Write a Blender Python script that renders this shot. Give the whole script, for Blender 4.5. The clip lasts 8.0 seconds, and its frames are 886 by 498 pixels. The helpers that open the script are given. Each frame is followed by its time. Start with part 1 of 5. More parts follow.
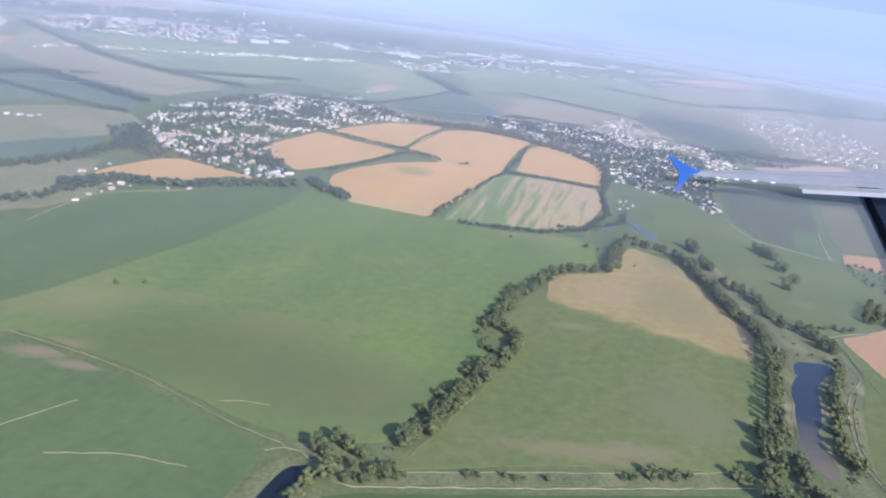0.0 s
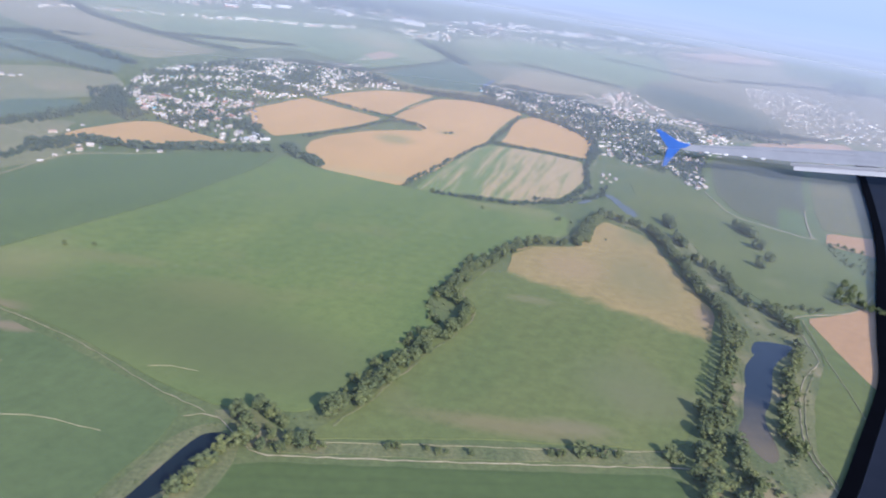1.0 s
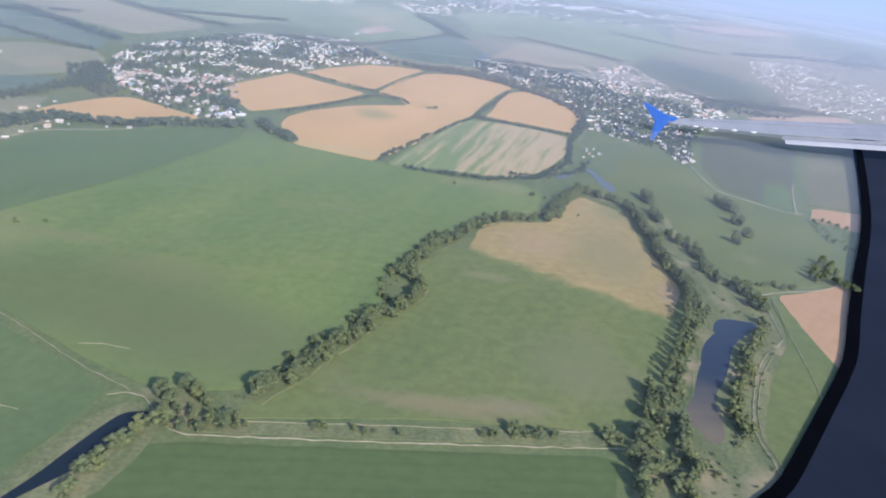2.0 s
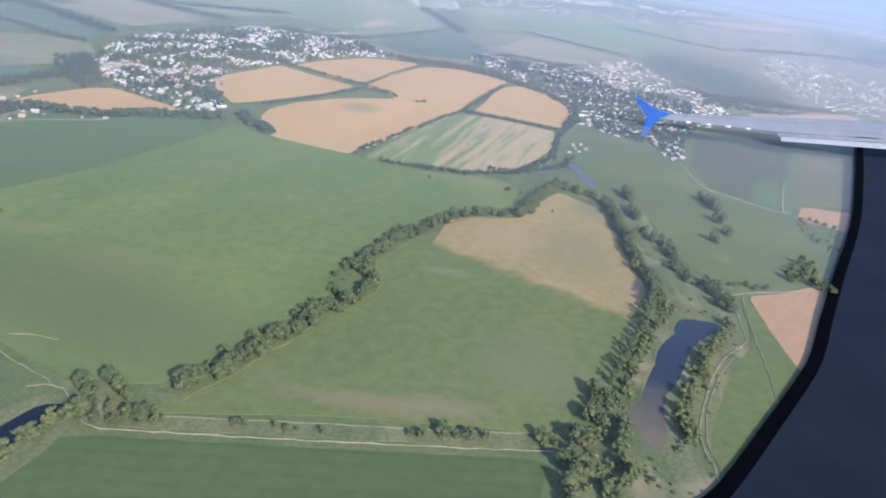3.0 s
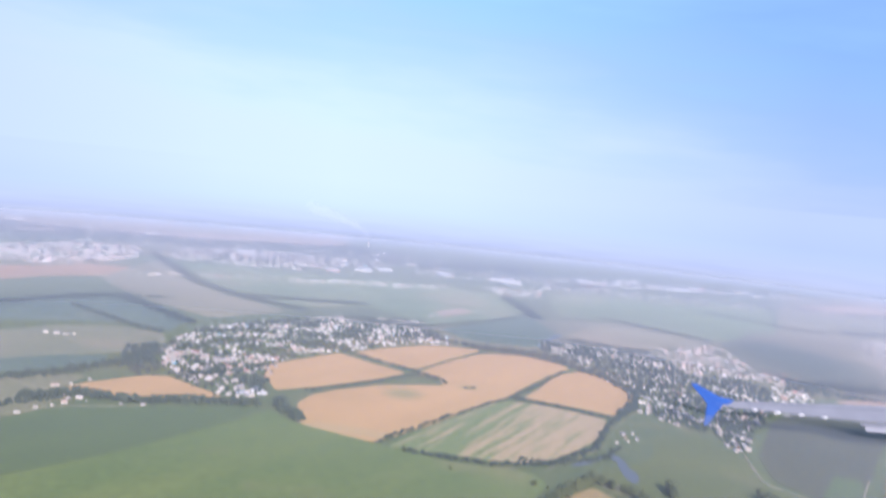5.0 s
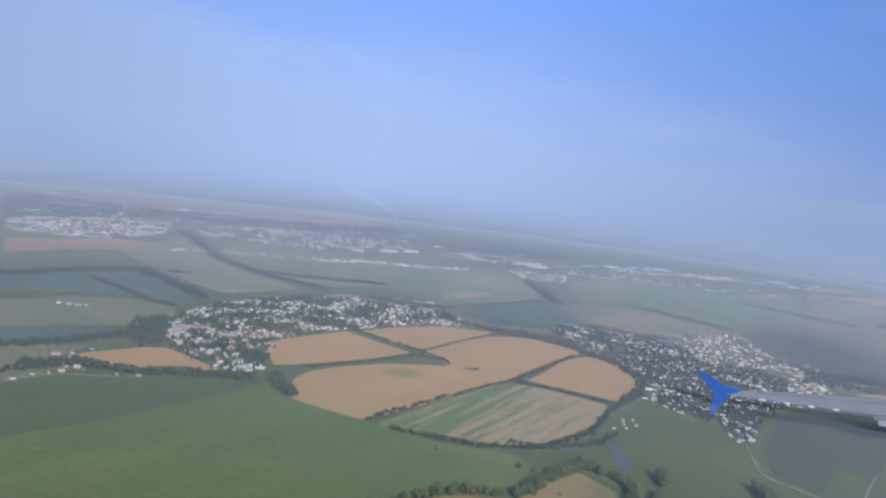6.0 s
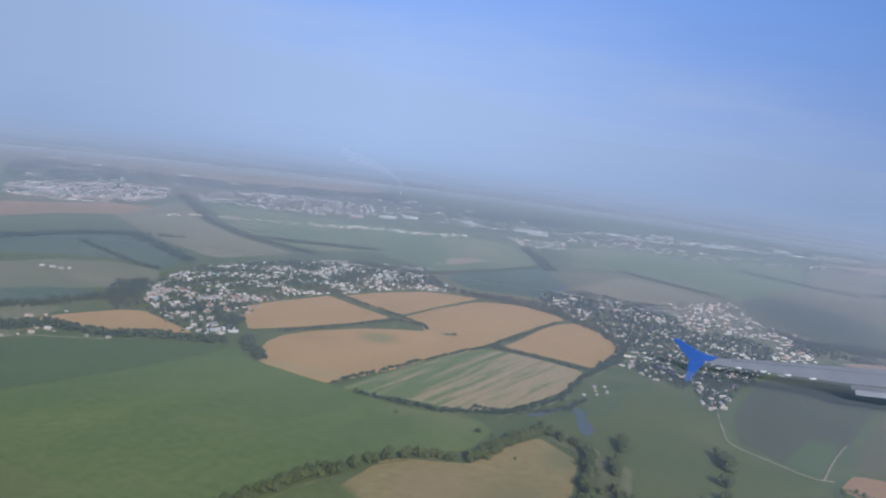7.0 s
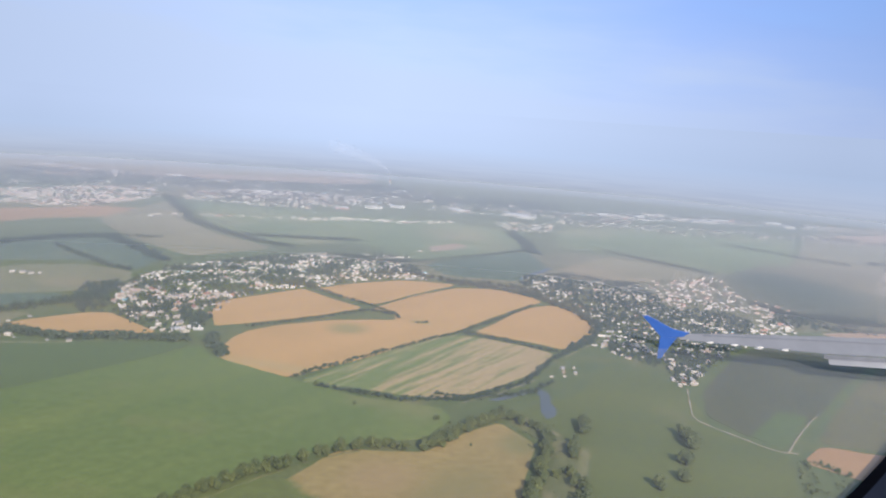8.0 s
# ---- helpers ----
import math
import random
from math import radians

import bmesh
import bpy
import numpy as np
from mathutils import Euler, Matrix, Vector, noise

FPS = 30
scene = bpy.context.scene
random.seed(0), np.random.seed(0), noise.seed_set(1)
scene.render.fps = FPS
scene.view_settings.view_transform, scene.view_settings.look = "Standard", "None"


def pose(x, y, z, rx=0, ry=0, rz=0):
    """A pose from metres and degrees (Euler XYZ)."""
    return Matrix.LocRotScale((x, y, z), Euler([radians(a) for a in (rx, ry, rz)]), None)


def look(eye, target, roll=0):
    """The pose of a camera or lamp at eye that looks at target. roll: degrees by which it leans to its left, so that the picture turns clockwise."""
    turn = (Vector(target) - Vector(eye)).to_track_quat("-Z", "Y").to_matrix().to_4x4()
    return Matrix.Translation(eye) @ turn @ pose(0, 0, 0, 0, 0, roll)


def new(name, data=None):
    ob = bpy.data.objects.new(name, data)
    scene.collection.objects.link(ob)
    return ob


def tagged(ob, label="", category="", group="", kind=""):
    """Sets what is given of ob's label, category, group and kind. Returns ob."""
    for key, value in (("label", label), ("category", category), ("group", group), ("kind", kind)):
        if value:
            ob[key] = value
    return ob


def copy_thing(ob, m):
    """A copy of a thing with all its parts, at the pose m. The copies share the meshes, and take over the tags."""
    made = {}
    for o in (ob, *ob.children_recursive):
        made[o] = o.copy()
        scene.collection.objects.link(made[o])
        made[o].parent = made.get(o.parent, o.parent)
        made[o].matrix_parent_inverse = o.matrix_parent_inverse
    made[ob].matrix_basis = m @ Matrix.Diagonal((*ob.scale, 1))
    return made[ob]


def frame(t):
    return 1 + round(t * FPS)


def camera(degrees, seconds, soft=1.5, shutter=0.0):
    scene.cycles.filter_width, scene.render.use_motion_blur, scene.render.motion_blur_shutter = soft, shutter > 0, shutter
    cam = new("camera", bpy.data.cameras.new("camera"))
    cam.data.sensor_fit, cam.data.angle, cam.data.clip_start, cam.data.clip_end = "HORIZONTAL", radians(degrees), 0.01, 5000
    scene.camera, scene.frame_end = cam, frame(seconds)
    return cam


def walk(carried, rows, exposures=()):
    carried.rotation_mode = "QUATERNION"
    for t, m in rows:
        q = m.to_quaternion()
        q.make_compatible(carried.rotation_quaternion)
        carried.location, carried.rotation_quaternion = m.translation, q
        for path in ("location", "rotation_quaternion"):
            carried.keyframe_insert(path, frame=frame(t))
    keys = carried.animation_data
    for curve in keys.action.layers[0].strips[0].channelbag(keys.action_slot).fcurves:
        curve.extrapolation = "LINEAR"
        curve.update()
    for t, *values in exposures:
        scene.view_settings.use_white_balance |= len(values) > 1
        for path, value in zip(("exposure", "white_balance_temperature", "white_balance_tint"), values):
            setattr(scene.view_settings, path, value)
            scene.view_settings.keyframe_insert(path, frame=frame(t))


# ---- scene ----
cam = camera(58.1, 8.0, soft=2.0, shutter=0.5)
PATH = [
    (0, (2.266, 0.955, 159.725), (2.326, 2.846, 159.078), 7.7),
    (0.5, (17.57, 4.343, 160.246), (17.61, 6.221, 159.559), 7.9),
    (1, (32.699, 8.076, 160.241), (32.729, 9.942, 159.523), 8.7),
    (1.5, (47.433, 12.158, 160.566), (47.447, 14.009, 159.809), 8.4),
    (3, (93.121, 26.003, 160.951), (93.061, 27.839, 160.159), 8.2),
    (3.5, (107.493, 31.442, 161.672), (107.387, 33.269, 160.866), 7.7),
    (3.9, (117.4, 37.6, 164.5), (117.247, 39.436, 163.711), 7.05),
    (4, (119.835, 39.213, 165.247), (119.671, 41.051, 164.477), 6.9),
    (4.1, (122.7, 40.0, 165.2), (122.498, 41.871, 164.525), 6.1),
    (4.2, (125.8, 40.7, 165.2), (125.56, 42.596, 164.612), 5.5),
    (4.3, (128.8, 41.7, 165.2), (128.525, 43.609, 164.67), 5.4),
    (4.5, (134.811, 43.822, 165.35), (134.493, 45.756, 164.952), 5.6),
    (4.7, (141.0, 46.4, 164.9), (140.614, 48.345, 164.638), 5.3),
    (5, (150.165, 50.183, 164.152), (149.718, 52.127, 164.01), 5.5),
    (5.2, (155.609, 53.207, 164.27), (155.122, 55.146, 164.211), 5.6),
    (6.3, (187.454, 71.363, 161.686), (186.903, 73.271, 161.445), 6.3),
    (6.5, (193.436, 74.602, 161.879), (192.889, 76.509, 161.625), 5.9),
    (7, (207.088, 81.54, 162.381), (206.518, 83.437, 162.106), 6.7),
    (7.5, (221.908, 88.684, 161.422), (221.336, 90.576, 161.114), 7.6),
    (8, (234.393, 98.061, 162.612), (233.815, 99.951, 162.307), 4.0),
]
EXPOSURES = [
    (0.0, 0.49, 5350, 20),
    (1.5, 0.44, 5350, 18),
    (3.5, 0.49, 5300, 17),
    (4.5, 0.57, 5600, 18),
    (5.2, 0.38, 5500, 27),
    (6.3, -0.42, 5350, 13),
    (7.3, -0.36, 5400, 13),
    (7.7, 0.07, 5950, 13),
    (8.0, 0.14, 6060, 14),
]
walk(cam, [(t, look(eye, target, roll)) for t, eye, target, roll in PATH], EXPOSURES)

from mathutils.geometry import tessellate_polygon

# ---- world, sun ----
SUN_FROM = Vector((0.58, -0.81, 0.0)).normalized()
SUN_UP = 31.0
world = bpy.data.worlds.new("world")
scene.world = world
world.use_nodes = True
wn, wl = world.node_tree.nodes, world.node_tree.links
sky = wn.new("ShaderNodeTexSky")
sky.sky_type = "NISHITA"
sky.sun_disc = False
sky.sun_elevation = radians(SUN_UP)
sky.sun_rotation = math.atan2(SUN_FROM.x, SUN_FROM.y)
sky.altitude, sky.air_density, sky.dust_density, sky.ozone_density = 300, 1.0, 1.0, 2.0
SKY, HAZE = 0.21, 0.98
SKY_ROUND = [(-0.72, 0.92), (-0.5, 1.06), (-0.36, 1.1), (-0.2, 1.06), (0.0, 0.94), (0.2, 0.82)]
wn["Background"].inputs[1].default_value = SKY
# summer haze: a pale layer over the horizon that thins out upwards into the clear sky
lift = wn.new("ShaderNodeSeparateXYZ")
wl.new(wn.new("ShaderNodeTexCoord").outputs["Generated"], lift.inputs[0])
wisp_space = wn.new("ShaderNodeMapping")
wisp_space.inputs["Scale"].default_value = (2.0, 2.0, 11.0)
wl.new(lift.inputs[0].links[0].from_socket, wisp_space.inputs["Vector"])
wisp = wn.new("ShaderNodeTexNoise")
wisp.inputs["Scale"].default_value, wisp.inputs["Detail"].default_value, wisp.inputs["Roughness"].default_value = 1.6, 5.0, 0.55
wl.new(wisp_space.outputs[0], wisp.inputs["Vector"])
drift = wn.new("ShaderNodeMath")  # thin streaks of cirrus
drift.operation = "MULTIPLY_ADD"
wl.new(wisp.outputs[0], drift.inputs[0])
drift.inputs[1].default_value = -0.17
wl.new(lift.outputs[2], drift.inputs[2])
lifted = wn.new("ShaderNodeMath")
lifted.operation = "ADD"
wl.new(drift.outputs[0], lifted.inputs[0])
lifted.inputs[1].default_value = 0.085
slant = wn.new("ShaderNodeMath")  # the haze lies deeper towards the west
slant.operation = "MULTIPLY_ADD"
wl.new(lift.outputs[0], slant.inputs[0])
slant.inputs[1].default_value = 0.14
wl.new(lifted.outputs[0], slant.inputs[2])


def world_ramp(stops):
    r = wn.new("ShaderNodeValToRGB")
    el = r.color_ramp.elements
    while len(el) < len(stops):
        el.new(0.5)
    for e, (p, c) in zip(el, stops):
        e.position, e.color = p, (*c, 1)
    wl.new(slant.outputs[0], r.inputs[0])
    return r.outputs[0]


haze = world_ramp([(0.0, (0.515, 0.62, 0.80)), (0.04, (0.475, 0.585, 0.82)), (0.1, (0.35, 0.475, 0.82)), (0.22, (0.18, 0.325, 0.76))])
thin = world_ramp([(0.0, (1, 1, 1)), (0.15, (0.85,) * 3), (0.3, (0.5,) * 3), (0.6, (0, 0, 0))])
scaled = wn.new("ShaderNodeVectorMath")
scaled.operation = "SCALE"
scaled.inputs["Scale"].default_value = HAZE / SKY
wl.new(haze, scaled.inputs[0])
veil = wn.new("ShaderNodeMix")
veil.data_type = "RGBA"
wl.new(thin, veil.inputs[0])
wl.new(sky.outputs[0], veil.inputs[6])
wl.new(scaled.outputs[0], veil.inputs[7])
around = wn.new("ShaderNodeMath")
around.operation = "MULTIPLY_ADD"
wl.new(lift.outputs[0], around.inputs[0])
around.inputs[1].default_value = around.inputs[2].default_value = 0.5
glow_side = wn.new("ShaderNodeValToRGB")  # the sky is brightest in the north-west and deeper in the east
while len(glow_side.color_ramp.elements) < 6:
    glow_side.color_ramp.elements.new(0.5)
for e, (p, v) in zip(glow_side.color_ramp.elements, SKY_ROUND):
    e.position, e.color = (p + 1) / 2, (v, v, v, 1)
wl.new(around.outputs[0], glow_side.inputs[0])
shaded = wn.new("ShaderNodeMix")
shaded.data_type, shaded.blend_type = "RGBA", "MULTIPLY"
shaded.inputs[0].default_value = 1.0
wl.new(veil.outputs[2], shaded.inputs[6])
wl.new(glow_side.outputs[0], shaded.inputs[7])
wl.new(shaded.outputs[2], wn["Background"].inputs[0])

sun = new("sun", bpy.data.lights.new("sun", "SUN"))
sun.data.energy, sun.data.angle, sun.data.color = 4.5, radians(0.5), (1.0, 0.92, 0.79)
sun_dir = SUN_FROM * math.cos(radians(SUN_UP)) + Vector((0, 0, math.sin(radians(SUN_UP))))
sun.matrix_world = look(sun_dir * 2000, (0, 0, 0))


# colour of the sheet painted as haze over the land, and its opacity from near to far
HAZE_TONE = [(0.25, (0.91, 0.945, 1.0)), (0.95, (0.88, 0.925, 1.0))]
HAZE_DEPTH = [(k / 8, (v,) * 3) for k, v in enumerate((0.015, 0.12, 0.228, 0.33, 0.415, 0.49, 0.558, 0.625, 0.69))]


# ---- materials ----
def base_nodes(name, rough, spec=0.3):
    m = bpy.data.materials.new(name)
    m.use_nodes = True
    n, l = m.node_tree.nodes, m.node_tree.links
    b = n["Principled BSDF"]
    b.inputs["Roughness"].default_value = rough
    b.inputs["Specular IOR Level"].default_value = spec
    return m, n, l, b


def noise_node(n, l, vec, scale, detail=4.0, rough=0.6):
    t = n.new("ShaderNodeTexNoise")
    t.inputs["Scale"].default_value = scale
    t.inputs["Detail"].default_value = detail
    t.inputs["Roughness"].default_value = rough
    l.new(vec, t.inputs["Vector"])
    return t


def ramp_node(n, l, fac, stops):
    r = n.new("ShaderNodeValToRGB")
    el = r.color_ramp.elements
    while len(el) < len(stops):
        el.new(0.5)
    for e, (p, c) in zip(el, stops):
        e.position, e.color = p, (*c, 1)
    l.new(fac, r.inputs[0])
    return r


def mix_node(n, l, fac, a, b, blend="MIX"):
    x = n.new("ShaderNodeMix")
    x.data_type, x.blend_type = "RGBA", blend
    for socket, value in ((x.inputs[0], fac), (x.inputs[6], a), (x.inputs[7], b)):
        if isinstance(value, (int, float)):
            socket.default_value = value
        elif isinstance(value, tuple):
            socket.default_value = (*value, 1)
        else:
            l.new(value, socket)
    return x.outputs[2]


def turned(n, l, vec, degrees, scale=(1, 1, 1)):
    mp = n.new("ShaderNodeMapping")
    mp.vector_type = "TEXTURE"
    mp.inputs["Rotation"].default_value = (0, 0, radians(degrees))
    mp.inputs["Scale"].default_value = scale
    l.new(vec, mp.inputs["Vector"])
    return mp.outputs[0]


def bump_to(n, l, b, height, strength, dist):
    bp = n.new("ShaderNodeBump")
    bp.inputs["Strength"].default_value, bp.inputs["Distance"].default_value = strength, dist
    l.new(height, bp.inputs["Height"])
    l.new(bp.outputs[0], b.inputs["Normal"])


def crop_material(name, dark, light, dry, rows=20.0, big=0.012, dry_from=0.62, row_amount=0.12, spots=(), mott=0.12, stretch=8.0, beyond=None):
    """A crop: large drifts, finer mottling, dry patches and the lines of the drill at an angle."""
    m, n, l, b = base_nodes(name, 0.9)
    vec = n.new("ShaderNodeTexCoord").outputs["Object"]
    along = turned(n, l, vec, rows, (1.0, stretch, 1.0))
    drift = noise_node(n, l, along, big * 1.6, 5, 0.62)
    mottle = noise_node(n, l, vec, big * 14, 6, 0.7)
    col = ramp_node(n, l, drift.outputs[0], [(0.33, dark), (0.66, light)]).outputs[0]
    fine = ramp_node(n, l, mottle.outputs[0], [(0.3, (1 - mott,) * 3), (0.7, (1 + mott,) * 3)]).outputs[0]
    col = mix_node(n, l, 1.0, col, fine, "MULTIPLY")
    patch = noise_node(n, l, vec, big * 0.9, 3, 0.5)
    mask = ramp_node(n, l, patch.outputs[0], [(dry_from, (0, 0, 0)), (dry_from + 0.16, (0.8, 0.8, 0.8))]).outputs[0]
    col = mix_node(n, l, mask, col, dry)
    lines = n.new("ShaderNodeTexWave")
    lines.inputs["Scale"].default_value, lines.inputs["Distortion"].default_value = 0.05, 1.2
    lines.inputs["Detail"].default_value = 2.0
    l.new(turned(n, l, vec, rows), lines.inputs["Vector"])
    shade = ramp_node(n, l, lines.outputs[0], [(0.0, (1 - row_amount,) * 3), (0.5, (1, 1, 1))]).outputs[0]
    col = mix_node(n, l, 0.5, col, mix_node(n, l, 1.0, col, shade, "MULTIPLY"))
    if beyond:
        (ax, ay), (bx, by), low, high = beyond
        side = Vector((ay - by, bx - ax, 0)).normalized()
        across = n.new("ShaderNodeVectorMath")
        across.operation = "DOT_PRODUCT"
        l.new(vec, across.inputs[0])
        across.inputs[1].default_value = side
        rough = n.new("ShaderNodeMath")
        rough.operation = "MULTIPLY_ADD"
        l.new(noise_node(n, l, vec, 0.05, 6, 0.7).outputs[0], rough.inputs[0])
        rough.inputs[1].default_value = 26.0
        l.new(across.outputs["Value"], rough.inputs[2])
        edge = n.new("ShaderNodeMapRange")
        start = side.x * ax + side.y * ay + 13.0
        edge.inputs["From Min"].default_value, edge.inputs["From Max"].default_value = start - 3.0, start + 4.0
        l.new(rough.outputs[0], edge.inputs[0])
        ripe = mix_node(n, l, 1.0, ramp_node(n, l, drift.outputs[0], [(0.35, low), (0.65, high)]).outputs[0], fine, "MULTIPLY")
        ripe = mix_node(n, l, mix_node(n, l, 1.0, mask, (0.6, 0.6, 0.6), "MULTIPLY"), ripe, dry)
        col = mix_node(n, l, edge.outputs[0], col, ripe)
    for x, y, rx, ry, tone in spots:
        mp = n.new("ShaderNodeMapping")
        mp.vector_type = "TEXTURE"
        mp.inputs["Location"].default_value, mp.inputs["Scale"].default_value = (x, y, 0.5), (rx, ry, 50)
        l.new(vec, mp.inputs["Vector"])
        far = n.new("ShaderNodeVectorMath")
        far.operation = "LENGTH"
        l.new(mp.outputs[0], far.inputs[0])
        rag = n.new("ShaderNodeMath")
        rag.operation = "MULTIPLY_ADD"
        l.new(mottle.outputs[0], rag.inputs[0])
        rag.inputs[1].default_value = -0.9
        l.new(far.outputs["Value"], rag.inputs[2])
        col = mix_node(n, l, ramp_node(n, l, rag.outputs[0], [(0.0, (0.6,) * 3), (0.85, (0, 0, 0))]).outputs[0], col, tone)
    l.new(col, b.inputs["Base Color"])
    bump_to(n, l, b, noise_node(n, l, vec, 0.6, 3).outputs[0], 0.25, 0.2)
    return m


def striped_material(name, green, tan, angle):
    """Stubble with swathes of regrowth running through it, greener towards one end."""
    m, n, l, b = base_nodes(name, 0.9)
    vec = n.new("ShaderNodeTexCoord").outputs["Object"]
    streak = noise_node(n, l, turned(n, l, vec, angle, (1.0, 14.0, 1.0)), 0.16, 4, 0.6)
    sep = n.new("ShaderNodeSeparateXYZ")
    l.new(vec, sep.inputs[0])
    grad = n.new("ShaderNodeMapRange")
    grad.inputs["From Min"].default_value, grad.inputs["From Max"].default_value = 40.0, 150.0
    grad.inputs["To Min"].default_value, grad.inputs["To Max"].default_value = -0.16, 0.16
    l.new(sep.outputs[0], grad.inputs[0])
    add = n.new("ShaderNodeMath")
    l.new(streak.outputs[0], add.inputs[0])
    l.new(grad.outputs[0], add.inputs[1])
    col = ramp_node(n, l, add.outputs[0], [(0.36, green), (0.47, tuple((g + t) / 2 for g, t in zip(green, tan))), (0.58, tan)]).outputs[0]
    mott = noise_node(n, l, vec, 0.2, 5, 0.7)
    col = mix_node(n, l, 1.0, col, ramp_node(n, l, mott.outputs[0], [(0.3, (0.8,) * 3), (0.7, (1.15,) * 3)]).outputs[0], "MULTIPLY")
    l.new(col, b.inputs["Base Color"])
    return m


def leaf_material(name, dark, light):
    m, n, l, b = base_nodes(name, 0.75, 0.25)
    vec = n.new("ShaderNodeTexCoord").outputs["Object"]
    rnd = n.new("ShaderNodeObjectInfo").outputs["Random"]
    isl = n.new("ShaderNodeNewGeometry").outputs["Random Per Island"]
    col = mix_node(n, l, isl, dark, light)
    tint = ramp_node(n, l, rnd, [(0.0, (0.8, 0.85, 0.9)), (0.5, (1, 1, 1)), (1.0, (1.15, 1.1, 0.95))]).outputs[0]
    col = mix_node(n, l, 1.0, col, tint, "MULTIPLY")
    gr = noise_node(n, l, vec, 1.3, 4, 0.7)
    col = mix_node(n, l, 1.0, col, ramp_node(n, l, gr.outputs[0], [(0.3, (0.6,) * 3), (0.7, (1.35,) * 3)]).outputs[0], "MULTIPLY")
    l.new(col, b.inputs["Base Color"])
    return m


def plain_material(name, a, c, scale, rough, metal=0.0, island=0.0, random_amount=0.0, spec=0.4, bump=0.0):
    """Two close tones in noise, with optional spread from piece to piece."""
    m, n, l, b = base_nodes(name, rough, spec)
    b.inputs["Metallic"].default_value = metal
    vec = n.new("ShaderNodeTexCoord").outputs["Object"]
    t = noise_node(n, l, vec, scale, 5, 0.65)
    col = ramp_node(n, l, t.outputs[0], [(0.3, a), (0.7, c)]).outputs[0]
    for amount, source in ((island, ("ShaderNodeNewGeometry", "Random Per Island")), (random_amount, ("ShaderNodeObjectInfo", "Random"))):
        if amount:
            v = n.new(source[0]).outputs[source[1]]
            tone = ramp_node(n, l, v, [(0.0, (1 - amount,) * 3), (1.0, (1.0,) * 3)]).outputs[0]
            col = mix_node(n, l, 1.0, col, tone, "MULTIPLY")
    l.new(col, b.inputs["Base Color"])
    if bump:
        bump_to(n, l, b, t.outputs[0], bump, 0.2)
    return m


def roof_material(name, stops, source, output):
    """Roof sheets of several colours, one to a house."""
    m, n, l, b = base_nodes(name, 0.6, 0.4)
    v = n.new(source).outputs[output]
    r = ramp_node(n, l, v, stops)
    r.color_ramp.interpolation = "CONSTANT"
    vec = n.new("ShaderNodeTexCoord").outputs["Object"]
    st = noise_node(n, l, vec, 0.7, 5, 0.7)
    col = mix_node(n, l, 1.0, r.outputs[0], ramp_node(n, l, st.outputs[0], [(0.3, (0.75,) * 3), (0.7, (1.1,) * 3)]).outputs[0], "MULTIPLY")
    l.new(col, b.inputs["Base Color"])
    return m


def ground_material():
    """Open country: strips of pasture, fallow and stubble with worn ground between them."""
    m, n, l, b = base_nodes("open_country", 0.95, 0.03)
    vec = n.new("ShaderNodeTexCoord").outputs["Object"]
    cell = n.new("ShaderNodeTexVoronoi")
    cell.inputs["Scale"].default_value = 0.0032
    l.new(turned(n, l, vec, -35, (1.0, 2.2, 1.0)), cell.inputs["Vector"])
    sep = n.new("ShaderNodeSeparateColor")
    l.new(cell.outputs["Color"], sep.inputs[0])
    fields = ramp_node(n, l, sep.outputs[0], [(0.0, (0.175, 0.19, 0.095)), (0.3, (0.19, 0.195, 0.10)), (0.5, (0.235, 0.21, 0.12)), (0.68, (0.165, 0.18, 0.09)), (0.86, (0.29, 0.235, 0.145))])
    fields.color_ramp.interpolation = "CONSTANT"
    big = noise_node(n, l, vec, 0.006, 6, 0.6)
    grass = ramp_node(n, l, big.outputs[0], [(0.3, (0.10, 0.125, 0.035)), (0.5, (0.125, 0.145, 0.042)), (0.72, (0.18, 0.165, 0.07))]).outputs[0]
    length = n.new("ShaderNodeVectorMath")
    length.operation = "LENGTH"
    l.new(vec, length.inputs[0])
    far = n.new("ShaderNodeMapRange")
    far.inputs["From Min"].default_value, far.inputs["From Max"].default_value = 750.0, 950.0
    l.new(length.outputs["Value"], far.inputs[0])
    col = mix_node(n, l, far.outputs[0], grass, mix_node(n, l, 0.12, fields.outputs[0], grass))
    fine = noise_node(n, l, vec, 0.11, 7, 0.72)
    col = mix_node(n, l, 1.0, col, ramp_node(n, l, fine.outputs[0], [(0.3, (0.72,) * 3), (0.7, (1.2,) * 3)]).outputs[0], "MULTIPLY")
    l.new(col, b.inputs["Base Color"])
    bump_to(n, l, b, fine.outputs[0], 0.6, 0.8)
    return m


